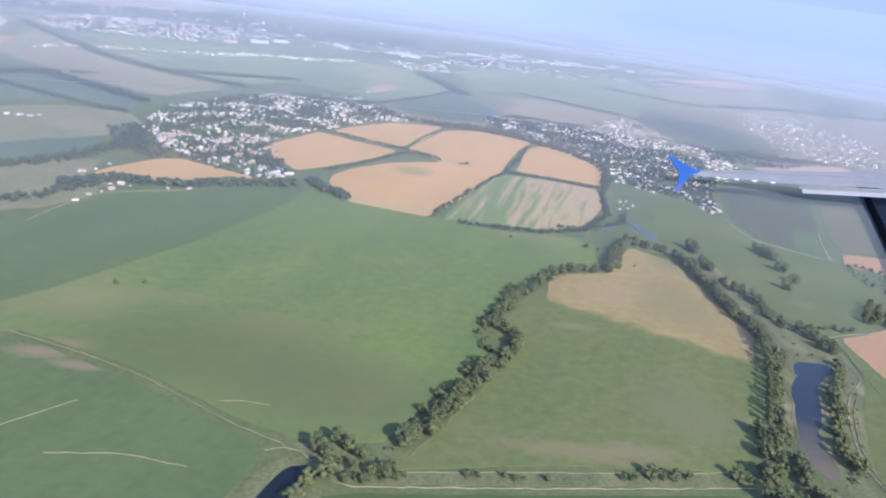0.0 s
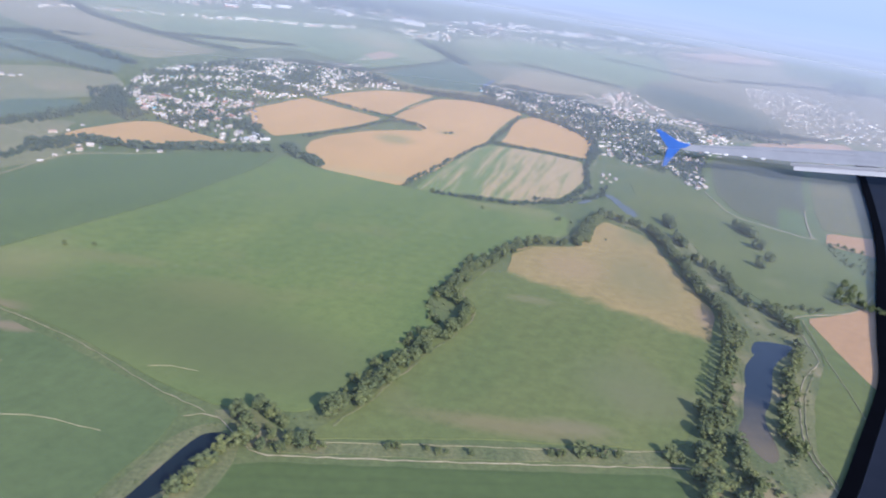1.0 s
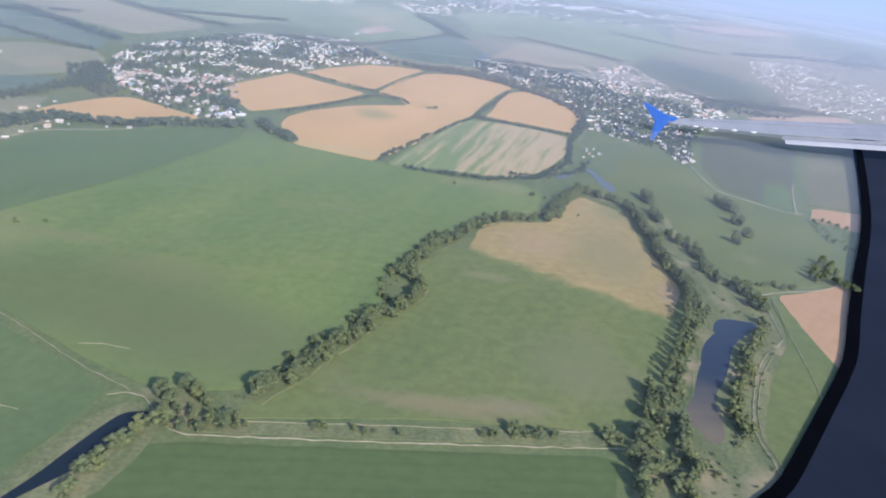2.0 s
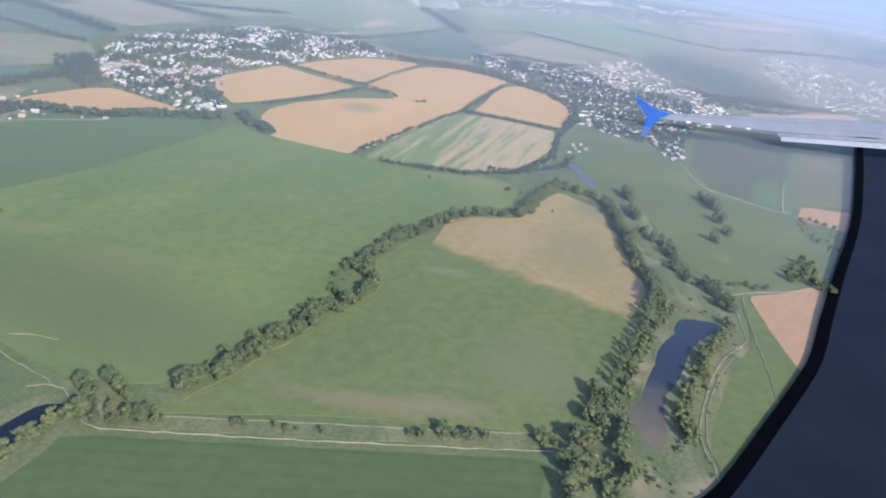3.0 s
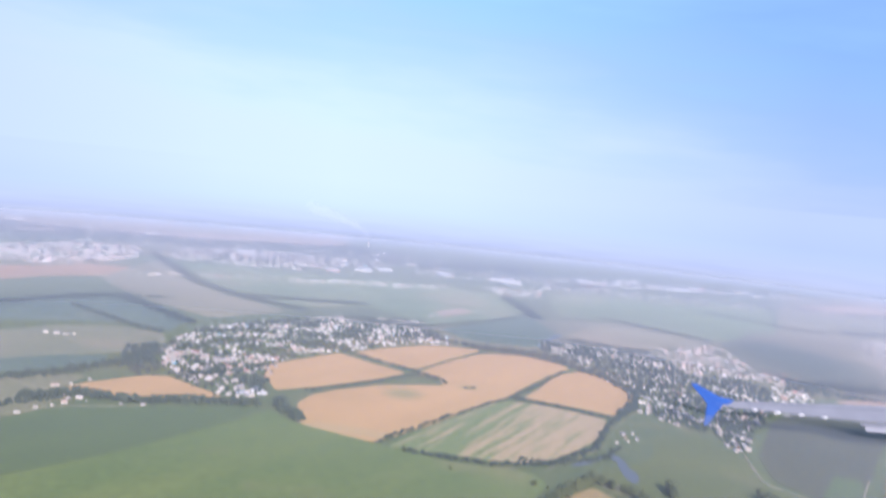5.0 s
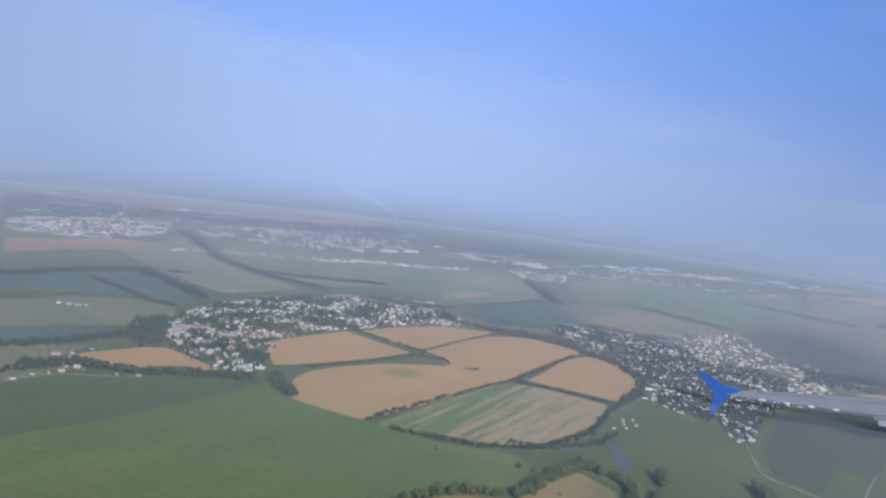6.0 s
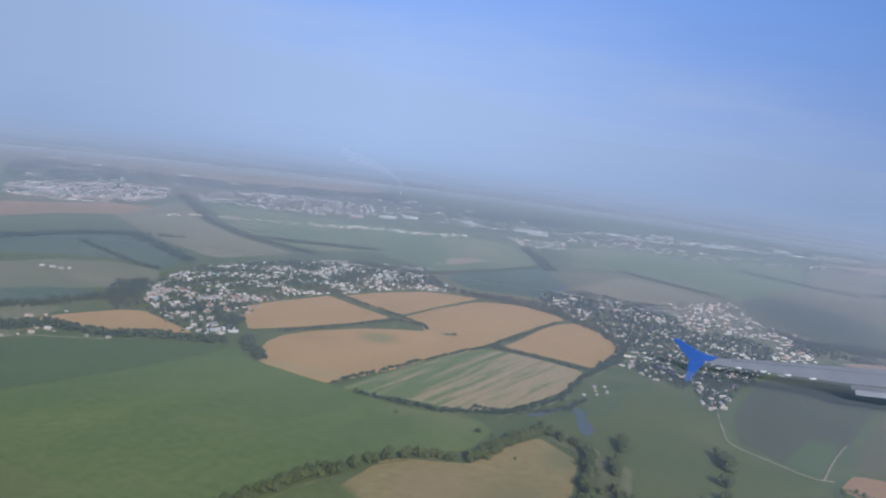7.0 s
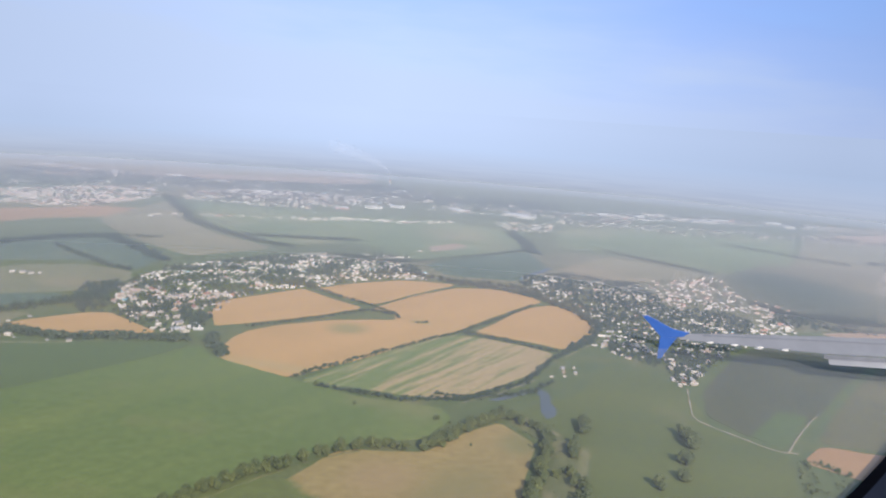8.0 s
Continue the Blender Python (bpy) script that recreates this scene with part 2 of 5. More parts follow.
def water_material(name, deep, shallow, y0, y1, rough=0.25, spec=0.18):
    m, n, l, b = base_nodes(name, rough, spec)
    vec = n.new("ShaderNodeTexCoord").outputs["Object"]
    sep = n.new("ShaderNodeSeparateXYZ")
    l.new(vec, sep.inputs[0])
    g = n.new("ShaderNodeMapRange")
    g.inputs["From Min"].default_value, g.inputs["From Max"].default_value = y0, y1
    l.new(sep.outputs[1], g.inputs[0])
    wob = noise_node(n, l, vec, 0.05, 4)
    add = n.new("ShaderNodeMath")
    add.operation = "MULTIPLY_ADD"
    l.new(wob.outputs[0], add.inputs[0])
    add.inputs[1].default_value = 0.5
    l.new(g.outputs[0], add.inputs[2])
    l.new(ramp_node(n, l, add.outputs[0], [(0.2, shallow), (0.75, deep)]).outputs[0], b.inputs["Base Color"])
    bump_to(n, l, b, noise_node(n, l, vec, 1.5, 3).outputs[0], 0.2, 0.15)
    return m


M_GROUND = ground_material()
SOIL, YELLOWED, WEEDS = (0.30, 0.20, 0.12), (0.185, 0.175, 0.06), (0.17, 0.20, 0.07)
M_CROP = crop_material("young_crop", (0.116, 0.152, 0.04), (0.161, 0.187, 0.048), (0.218, 0.20, 0.072), -22, dry_from=0.56, row_amount=0.04, mott=0.16, stretch=3.0, spots=[(-135, 291, 11, 5, SOIL), (-150, 322, 26, 8, YELLOWED), (-112, 350, 26, 7, YELLOWED), (-60, 330, 30, 16, YELLOWED), (-25, 278, 55, 30, (0.112, 0.122, 0.042)), (-80, 300, 70, 34, (0.115, 0.126, 0.043))])
M_CROP_DARK = crop_material("dark_crop", (0.098, 0.126, 0.041), (0.118, 0.145, 0.047), (0.128, 0.145, 0.055), -23, dry_from=0.66, row_amount=0.05, stretch=3.0, spots=[(-141, 283, 13, 5, SOIL), (-122, 276, 11, 4, SOIL)])
M_CROP_LUSH = crop_material("lush_crop", (0.074, 0.101, 0.026), (0.09, 0.115, 0.03), (0.09, 0.12, 0.045), -80, dry_from=0.75)
M_CROP_THIN = crop_material("thin_crop", (0.118, 0.140, 0.038), (0.157, 0.163, 0.046), (0.185, 0.165, 0.07), -22, dry_from=0.58, row_amount=0.05, mott=0.16, stretch=4.0, beyond=((79, 402), (172, 352), (0.27, 0.20, 0.070), (0.335, 0.236, 0.086)), spots=[(70, 256, 34, 6, (0.235, 0.175, 0.08)), (120, 300, 22, 26, (0.15, 0.155, 0.06)), (95, 262, 16, 5, (0.23, 0.18, 0.09)), (86, 372, 12, 5, (0.21, 0.18, 0.08)), (150, 420, 20, 34, (0.22, 0.185, 0.072)), (178, 380, 7, 14, SOIL), (165, 495, 14, 18, (0.19, 0.18, 0.065)), (112, 425, 18, 20, (0.33, 0.222, 0.10))])
M_STUBBLE = crop_material("stubble", (0.46, 0.27, 0.094), (0.53, 0.315, 0.114), (0.415, 0.255, 0.088), -21, row_amount=0.06, mott=0.07, stretch=4.0, dry_from=0.6, spots=[(-11, 660, 16, 17, WEEDS), (32, 711, 9, 6, WEEDS), (-4, 548, 60, 8, (0.42, 0.31, 0.13))])
M_STUBBLE_DARK = crop_material("brown_stubble", (0.37, 0.21, 0.09), (0.42, 0.245, 0.11), (0.33, 0.195, 0.08), -35, row_amount=0.05, mott=0.1, stretch=3.0)
M_STUBBLE_PINK = crop_material("pale_stubble", (0.40, 0.262, 0.155), (0.46, 0.305, 0.18), (0.34, 0.235, 0.14), 50, row_amount=0.1, mott=0.06)
M_CROP_STRIP = crop_material("strip_crop", (0.104, 0.126, 0.033), (0.14, 0.148, 0.04), (0.185, 0.165, 0.07), 68, dry_from=0.6, row_amount=0.05, mott=0.16, stretch=4.0)
M_STRIPED = striped_material("striped_stubble", (0.17, 0.20, 0.06), (0.42, 0.30, 0.14), -12.6)
M_PLOUGH = crop_material("dark_field", (0.095, 0.125, 0.068), (0.128, 0.155, 0.08), (0.175, 0.18, 0.09), 20, row_amount=0.06, stretch=3.0)
M_FAR_PATCHED = crop_material("patched_fallow", (0.185, 0.157, 0.074), (0.24, 0.193, 0.093), (0.295, 0.22, 0.115), 60, big=0.006, dry_from=0.56, stretch=3.0, spots=[(350, 1085, 85, 150, (0.06, 0.082, 0.04)), (385, 1060, 60, 100, (0.065, 0.085, 0.04)), (330, 1140, 60, 80, (0.07, 0.09, 0.045))])
M_OLIVE = crop_material("olive_field", (0.09, 0.09, 0.039), (0.11, 0.106, 0.046), (0.155, 0.148, 0.07), 20, row_amount=0.08, stretch=4.0)
M_FAR_GREEN = crop_material("far_pasture", (0.175, 0.205, 0.08), (0.235, 0.245, 0.10), (0.32, 0.27, 0.13), 20, big=0.006, dry_from=0.52, stretch=3.0)
M_FAR_BROWN = crop_material("far_fallow", (0.225, 0.20, 0.095), (0.29, 0.24, 0.12), (0.36, 0.27, 0.145), 60, big=0.006, dry_from=0.52, stretch=3.0)
M_FALLOW = crop_material("fallow_land", (0.178, 0.17, 0.074), (0.228, 0.205, 0.092), (0.29, 0.23, 0.115), 60, dry_from=0.52, row_amount=0.05, stretch=3.0, mott=0.2)
M_FALLOW_DULL = crop_material("dull_fallow", (0.122, 0.115, 0.046), (0.155, 0.137, 0.056), (0.22, 0.18, 0.084), 60, dry_from=0.56, row_amount=0.05, stretch=3.0, mott=0.2)
M_MARGIN = crop_material("rough_margin", (0.095, 0.12, 0.038), (0.135, 0.145, 0.05), (0.19, 0.165, 0.07), 0, big=0.03, dry_from=0.58, row_amount=0.0, mott=0.25, stretch=1.5)
M_MEADOW = crop_material("meadow", (0.108, 0.124, 0.033), (0.14, 0.147, 0.04), (0.22, 0.19, 0.08), 100, dry_from=0.6, row_amount=0.05)
M_BANK = crop_material("rough_bank", (0.085, 0.105, 0.036), (0.19, 0.175, 0.07), (0.28, 0.215, 0.11), 0, big=0.045, dry_from=0.54, row_amount=0.0, mott=0.3)
M_TRACK = plain_material("pale_dirt", (0.22, 0.185, 0.10), (0.40, 0.325, 0.20), 0.25, 0.95, bump=0.3)
M_TRACK_FAINT = plain_material("grassy_dirt", (0.2, 0.18, 0.085), (0.34, 0.285, 0.155), 0.25, 0.95, bump=0.3)
M_WATER = water_material("pond_water", (0.025, 0.033, 0.04), (0.165, 0.125, 0.068), 262, 350, 0.22, 0.16)
M_STREAM = water_material("shallow_stream", (0.115, 0.13, 0.125), (0.14, 0.14, 0.11), 500, 560, 0.55, 0.08)
M_WATER_DARK = water_material("dark_water", (0.01, 0.016, 0.02), (0.014, 0.018, 0.022), 0, 1, 0.3, 0.07)
M_LEAF = leaf_material("broad_leaves", (0.07, 0.085, 0.033), (0.124, 0.137, 0.047))
M_LEAF_GREY = leaf_material("willow_leaves", (0.085, 0.1, 0.037), (0.14, 0.148, 0.052))
M_LEAF_FAR = leaf_material("far_leaves", (0.045, 0.062, 0.04), (0.08, 0.095, 0.056))
M_BARK = plain_material("bark", (0.07, 0.05, 0.035), (0.15, 0.115, 0.085), 2.0, 0.9)
M_WALL = plain_material("limewash", (0.52, 0.44, 0.33), (0.72, 0.62, 0.47), 0.6, 0.85, random_amount=0.35)
# sunlit whiteness put into the far walls' colour, paler than the near limewash
M_WALL_FAR = plain_material("far_bright_plaster", (0.76, 0.66, 0.52), (0.89, 0.80, 0.66), 0.1, 0.85, island=0.35)
ROOFS = [(0.0, (0.54, 0.45, 0.34)), (0.2, (0.60, 0.51, 0.40)), (0.4, (0.30, 0.27, 0.24)), (0.56, (0.40, 0.19, 0.115)), (0.68, (0.50, 0.34, 0.235)), (0.78, (0.70, 0.61, 0.48)), (0.992, (0.16, 0.42, 0.48))]
M_ROOF = roof_material("roof_sheets", ROOFS, "ShaderNodeObjectInfo", "Random")
# the same roof colours lifted by 1.3 to stay bright under the haze
M_ROOF_FAR = roof_material("far_bright_roofs", [(p, tuple(min(0.88, 1.3 * v) for v in c)) for p, c in ROOFS], "ShaderNodeNewGeometry", "Random Per Island")
M_ROOF_ESTATE = roof_material("estate_roofs", [(0.0, (0.72, 0.58, 0.47)), (0.3, (0.62, 0.36, 0.25)), (0.55, (0.80, 0.70, 0.60)), (0.75, (0.55, 0.27, 0.18))], "ShaderNodeNewGeometry", "Random Per Island")
M_ROOF_BRICK = plain_material("chimney_brick", (0.30, 0.13, 0.09), (0.4, 0.2, 0.14), 2.0, 0.9)
M_GLASS_DARK = plain_material("dark_panes", (0.02, 0.025, 0.03), (0.04, 0.045, 0.05), 1.0, 0.15)
M_SHED_WHITE = plain_material("white_sheeting", (0.66, 0.60, 0.50), (0.8, 0.73, 0.62), 0.05, 0.5)
M_SHED_RED = plain_material("red_sheeting", (0.5, 0.2, 0.14), (0.62, 0.3, 0.22), 0.05, 0.5)
M_CONCRETE = plain_material("concrete", (0.4, 0.39, 0.37), (0.55, 0.53, 0.5), 0.1, 0.85)
M_WING = plain_material("wing_paint", (0.155, 0.158, 0.165), (0.195, 0.198, 0.205), 0.05, 0.45, 0.0, spec=0.25)
M_WING_DARK = plain_material("painted_gap_shade", (0.06, 0.065, 0.075), (0.1, 0.105, 0.12), 0.1, 0.5)
M_WING_LINE = plain_material("panel_seam", (0.09, 0.10, 0.115), (0.13, 0.14, 0.16), 0.1, 0.5)
M_BLUE = plain_material("blue_paint", (0.03, 0.085, 0.29), (0.042, 0.115, 0.36), 0.06, 0.3)
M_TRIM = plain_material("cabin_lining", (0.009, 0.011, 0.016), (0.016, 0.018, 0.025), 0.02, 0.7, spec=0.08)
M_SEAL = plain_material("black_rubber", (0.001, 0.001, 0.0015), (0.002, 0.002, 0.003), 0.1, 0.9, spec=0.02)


# ---- helpers of this place ----
def link_mesh(name, bm, material, parent=None, label=""):
    me = bpy.data.meshes.new(name)
    bm.to_mesh(me)
    bm.free()
    me.materials.append(material)
    ob = new(name, me)
    if parent is not None:
        ob.parent = parent
    if label:
        ob["label"] = label
    return ob


def part(name, bm, material, parent, label=""):
    return link_mesh(name, bm, material, parent, label)


def raw_mesh(name, verts, faces, material):
    me = bpy.data.meshes.new(name)
    me.from_pydata(verts, [], faces)
    me.update()
    me.materials.append(material)
    return new(name, me)


def smooth_line(pts, step=6.0, closed=False, wobble=0.0, seed=0, round_off=0.75):
    """A rounded line through the given corners, with small natural deviations."""
    p = [Vector((*q, 0)) for q in pts]
    k = len(p)
    out = []
    rng = random.Random(seed + k)
    for i in range(k if closed else k - 1):
        a = p[(i - 1) % k] if closed or i else p[0]
        b, c = p[i], p[(i + 1) % k]
        d = p[(i + 2) % k] if closed or i + 2 < k else p[-1]
        m = max(2, int((c - b).length / step))
        for j in range(m):
            s = j / m
            lin = b.lerp(c, s)
            cat = 0.5 * ((2 * b) + (c - a) * s + (2 * a - 5 * b + 4 * c - d) * s * s + (3 * b - a - 3 * c + d) * s ** 3)
            out.append(lin.lerp(cat, round_off))
    if not closed:
        out.append(p[-1])
    if wobble:
        out = [q + Vector((rng.uniform(-wobble, wobble), rng.uniform(-wobble, wobble), 0)) for q in out]
    return out


def cut_corners(pts, times, share, step, wobble):
    """A closed outline with its corners rounded off and its edge slightly uneven."""
    p = [Vector((*q, 0)) for q in pts]
    for _ in range(times):
        p = [q for a, b in zip(p, p[1:] + p[:1]) for q in (a.lerp(b, share), a.lerp(b, 1 - share))]
    rng = random.Random(len(pts))
    out = []
    for a, b in zip(p, p[1:] + p[:1]):
        k = max(1, int((b - a).length / step))
        side = Vector((-(b - a).y, (b - a).x, 0)).normalized()
        for i in range(k):
            out.append(a.lerp(b, i / k) + side * rng.uniform(-wobble, wobble) * (i > 0))
    return out


LAYERS = [0]


def sheet(name, pts, z, material, label, category, wobble=0.6, step=7.0, rise=0.0):
    """A field, bank or pond: an outlined slab that stands z over the ground, with its own edge."""
    LAYERS[0] += 1
    z = z * 0.45 + 0.004 * LAYERS[0]
    line = cut_corners(pts, 2 if step < 5 else 1, 0.25 if step < 5 else 0.1, step, wobble)
    bm = bmesh.new()
    top = [bm.verts.new((q.x, q.y, z)) for q in line]
    low = [bm.verts.new((q.x, q.y, rise - 0.05)) for q in line]
    for tri in tessellate_polygon([line]):
        a, b, c = (top[i] for i in tri)
        if (b.co - a.co).cross(c.co - a.co).z < 0:
            b, c = c, b
        bm.faces.new((a, b, c))
    turn = 1 if sum(p.x * q.y - q.x * p.y for p, q in zip(line, line[1:] + line[:1])) > 0 else -1
    for i in range(len(top)):
        j = (i + 1) % len(top)
        quad = (top[i], low[i], low[j], top[j])
        bm.faces.new(quad if turn > 0 else quad[::-1])
    ob = link_mesh(name, bm, material)
    return tagged(ob, label, category, kind="structure")


def ribbon(name, pts, width, z, material, label, category="track", wobble=0.35):
    """A worn track: a low strip that follows a line, with uneven edges."""
    line = smooth_line(pts, 4.0, False, wobble, len(label))
    rng = random.Random(len(pts))
    bm = bmesh.new()
    rows = []
    for i, q in enumerate(line):
        d = (line[min(i + 1, len(line) - 1)] - line[max(i - 1, 0)]).normalized()
        s = Vector((-d.y, d.x, 0))
        w = width * rng.choice((0.05, 0.08, 0.1, 0.12, 0.16))
        rows.append([bm.verts.new(q + s * o + Vector((0, 0, h))) for o, h in ((w * 1.3, 0.3), (w, z), (-w, z), (-w * 1.3, 0.3))])
    for a, b in zip(rows, rows[1:]):
        for i in range(3):
            bm.faces.new((a[i], a[i + 1], b[i + 1], b[i]))
    bmesh.ops.recalc_face_normals(bm, faces=bm.faces[:])
    ob = link_mesh(name, bm, material)
    return tagged(ob, label, category, kind="structure")


def inside(x, y, poly):
    hit = False
    for (ax, ay), (bx, by) in zip(poly, poly[1:] + poly[:1]):
        if (ay > y) != (by > y) and x < (bx - ax) * (y - ay) / (by - ay) + ax:
            hit = not hit
    return hit


# ---- ground ----
def build_ground():
    bm = bmesh.new()
    radii = [0, 120, 240, 400, 600, 850, 1200, 1700, 2400, 3300, 4900]
    ring = None
    centre = bm.verts.new((150, 200, 0))
    for r in radii[1:]:
        now = [bm.verts.new((150 + r * math.cos(a), 200 + r * math.sin(a), 0)) for a in (2 * math.pi * k / 96 for k in range(96))]
        for k in range(96):
            j = (k + 1) % 96
            if ring is None:
                bm.faces.new((centre, now[k], now[j]))
            else:
                bm.faces.new((ring[k], now[k], now[j], ring[j]))
        ring = now
    bmesh.ops.recalc_face_normals(bm, faces=bm.faces[:])
    ob = link_mesh("ground", bm, M_GROUND)
    tagged(ob, "open rolling farmland with grass, fallow strips and worn earth", "ground", kind="structure")


build_ground()

sheet("grassland", [(-420, 330), (-300, 560), (-262, 600), (-196, 612), (-150, 690), (-100, 800), (-50, 880), (20, 905), (100, 880), (160, 810), (186, 800), (230, 720), (262, 700), (300, 775), (420, 760), (480, 600), (420, 250), (300, 60), (-100, 40), (-380, 150)], 0.06, M_MARGIN, "rough green field margins and verges", "grass", 3, 25)

# far country
sheet("field", [(-732, 985), (-687, 1047), (-656, 1133), (-563, 1178), (-530, 1150), (-551, 1064), (-614, 968), (-620, 868)], 0.25, M_STUBBLE_DARK, "pale harvested field before the far town", "field", 2)
sheet("field", [(-1254, 1500), (-954, 1860), (-595, 2174), (-565, 1936), (-848, 1769), (-1000, 1500)], 0.25, M_STUBBLE_PINK, "long pale stubble field behind the far town", "field", 2)
sheet("field", [(-516, 777), (-441, 905), (-300, 815), (-284, 752), (-342, 773), (-441, 703), (-600, 600), (-640, 720)], 0.25, M_PLOUGH, "dark green field ringed by windbreaks", "field", 1)
sheet("field", [(-398, 661), (-380, 712), (-342, 746), (-283, 747), (-258, 713), (-253, 666), (-285, 622), (-313, 580), (-380, 560), (-480, 600)], 0.25, M_FALLOW, "dull olive pasture beside the windbreaks", "field", 1)
sheet("field", [(-318, 582), (-297, 614), (-263, 637), (-252, 607), (-274, 571), (-288, 550), (-350, 480), (-400, 500)], 0.25, M_PLOUGH, "dark field beyond the hedgerow", "field", 1)
sheet("field", [(-420, 1090), (-340, 1035), (-240, 1000), (-190, 1075), (-60, 990), (20, 1190), (-20, 1380), (-200, 1400), (-400, 1340), (-600, 1290)], 0.25, M_FAR_GREEN, "wide green pasture between village and town", "field", 2)
sheet("field", [(-640, 1290), (-460, 1085), (-365, 1015), (-245, 960), (-290, 850), (-440, 925), (-560, 1020)], 0.25, M_FAR_BROWN, "grey-green fallow field beside a windbreak", "field", 2)
sheet("field", [(-58, 985), (25, 1170), (80, 1046), (63, 945), (-15, 928)], 0.3, M_PLOUGH, "deep green field behind the village", "field", 1)
sheet("field", [(75, 975), (98, 1086), (132, 1204), (268, 1138), (197, 1040), (116, 1000)], 0.25, M_FAR_BROWN, "brownish pasture behind the houses", "field", 1)
sheet("field", [(60, 1230), (132, 1260), (285, 1165), (380, 1300), (420, 1700), (180, 1650), (20, 1450)], 0.25, M_FAR_GREEN, "faded green grassland towards the town", "field", 2)
sheet("field", [(284, 1150), (340, 1290), (470, 1330), (515, 1180), (450, 1000), (370, 978), (325, 976), (300, 1010), (287, 1080)], 0.3, M_FAR_PATCHED, "grey-brown grassland with a broad dark green patch", "field", 6, 12)
sheet("field", [(380, 1310), (520, 1380), (640, 1450), (760, 1900), (470, 1850)], 0.25, M_FAR_BROWN, "dull brown grassland in the distance", "field", 2)
sheet("field", [(358, 876), (391, 899), (502, 963), (510, 900), (474, 870), (432, 828), (402, 836)], 0.3, M_STUBBLE_PINK, "pinkish harvested field beside the village", "field", 1)
sheet("field", [(256, 640), (273, 712), (285, 757), (333, 845), (364, 857), (398, 815), (352, 705), (322, 615), (282, 564), (258, 590)], 0.3, M_OLIVE, "dark grey-green field beside a farm track", "field", 0.5)
sheet("field", [(330, 618), (360, 705), (405, 812), (440, 824), (480, 800), (420, 640), (370, 580), (318, 575)], 0.28, M_FALLOW_DULL, "olive fallow field along a farm track", "field", 0.5)
sheet("field", [(281, 567), (301, 623), (319, 620), (299, 556)], 0.34, M_CROP_DARK, "small paler green field corner beside the track", "field", 0.5)
sheet("field", [(306, 540), (319, 570), (365, 572), (400, 545), (350, 520)], 0.3, M_STUBBLE_DARK, "pink-brown harvested patch", "field", 0.5)

sheet("field", [(-96, 1108), (-75, 1172), (-48, 1148), (-78, 1070)], 0.34, M_STUBBLE_PINK, "small pale stubble patch beyond the village", "field", 1)
sheet("field", [(490, 1803), (672, 1985), (812, 1981), (712, 1846), (555, 1749)], 0.3, M_STUBBLE_PINK, "long pale stubble strip in the haze", "field", 1)
sheet("pond", [(64, 990), (80, 1060), (84, 1054), (70, 984)], 0.4, M_WATER, "narrow blue pond behind the trees", "water", 0.9, 3)

# the group of harvested fields
sheet("wheat_field", [(-144, 682), (-127, 724), (-108, 772), (-70, 750), (-29, 732), (-43, 698), (-63, 664), (-82, 637), (-101, 613), (-124, 645)], 0.4, M_STUBBLE, "golden harvested wheat field beside the village", "field")
sheet("wheat_field", [(-99, 779), (-81, 820), (-47, 866), (-19, 879), (12, 881), (-9, 816), (-24, 750), (-51, 754), (-76, 768)], 0.4, M_STUBBLE, "golden wheat field below the village houses", "field")
sheet("wheat_field", [(-21, 735), (-7, 808), (16, 864), (47, 882), (84, 880), (108, 852), (91, 806), (79, 757), (67, 698), (49, 647), (31, 593), (17, 559), (7, 533), (-14, 532), (-37, 539), (-55, 548), (-66, 571), (-72, 592), (-72, 614), (-61, 641), (-33, 677), (-8, 696), (12, 707), (1, 730)], 0.4, M_STUBBLE, "large golden stubble field with a greener hollow", "field")
sheet("wheat_field", [(98, 811), (118, 844), (138, 836), (160, 803), (171, 766), (168, 730), (155, 692), (133, 699), (99, 702), (80, 702), (90, 756)], 0.4, M_STUBBLE, "golden wheat field enclosed by hedges", "field")
sheet("striped_field", [(30, 586), (58, 672), (72, 689), (99, 690), (128, 684), (149, 676), (148, 651), (144, 619), (129, 579), (114, 551), (99, 539), (80, 536), (61, 535), (40, 528), (15, 530)], 0.4, M_STRIPED, "straw-coloured field with green stripes of regrowth", "field")
sheet("field", [(-228, 536), (-224, 555), (-214, 575), (-202, 596), (-188, 604), (-163, 593), (-141, 583), (-125, 576), (-148, 554), (-176, 538), (-201, 530), (-216, 530)], 0.4, M_STUBBLE, "pale harvested field behind the hedgerow", "field")

sheet("grass_patch", [(-330, 480), (-262, 560), (-234, 572), (-231, 530), (-212, 515), (-206, 484), (-222, 452), (-262, 425), (-330, 400)], 0.3, M_FALLOW, "pale dry grass around the farmstead", "grass", 1.5)

# the large green fields
sheet("crop_field", [(-330, 330), (-260, 400), (-221, 425), (-212, 446), (-205, 480), (-191, 503), (-130, 545), (-86, 566), (-92, 521), (-121, 435), (-171, 332), (-230, 260)], 0.35, M_CROP_DARK, "dark green even crop field", "field", 0.4)
sheet("crop_field", [(-170, 330), (-120, 435), (-91, 521), (-81, 564), (-57, 545), (7, 531), (58, 520), (108, 526), (120, 512), (115, 478), (86, 458), (68, 432), (51, 400), (38, 368), (34, 350), (41, 328), (9, 270), (-2, 247), (-32, 243), (-57, 253), (-95, 275), (-122, 287), (-160, 300), (-240, 250)], 0.4, M_CROP, "broad bright green young crop field", "field", 0.4)
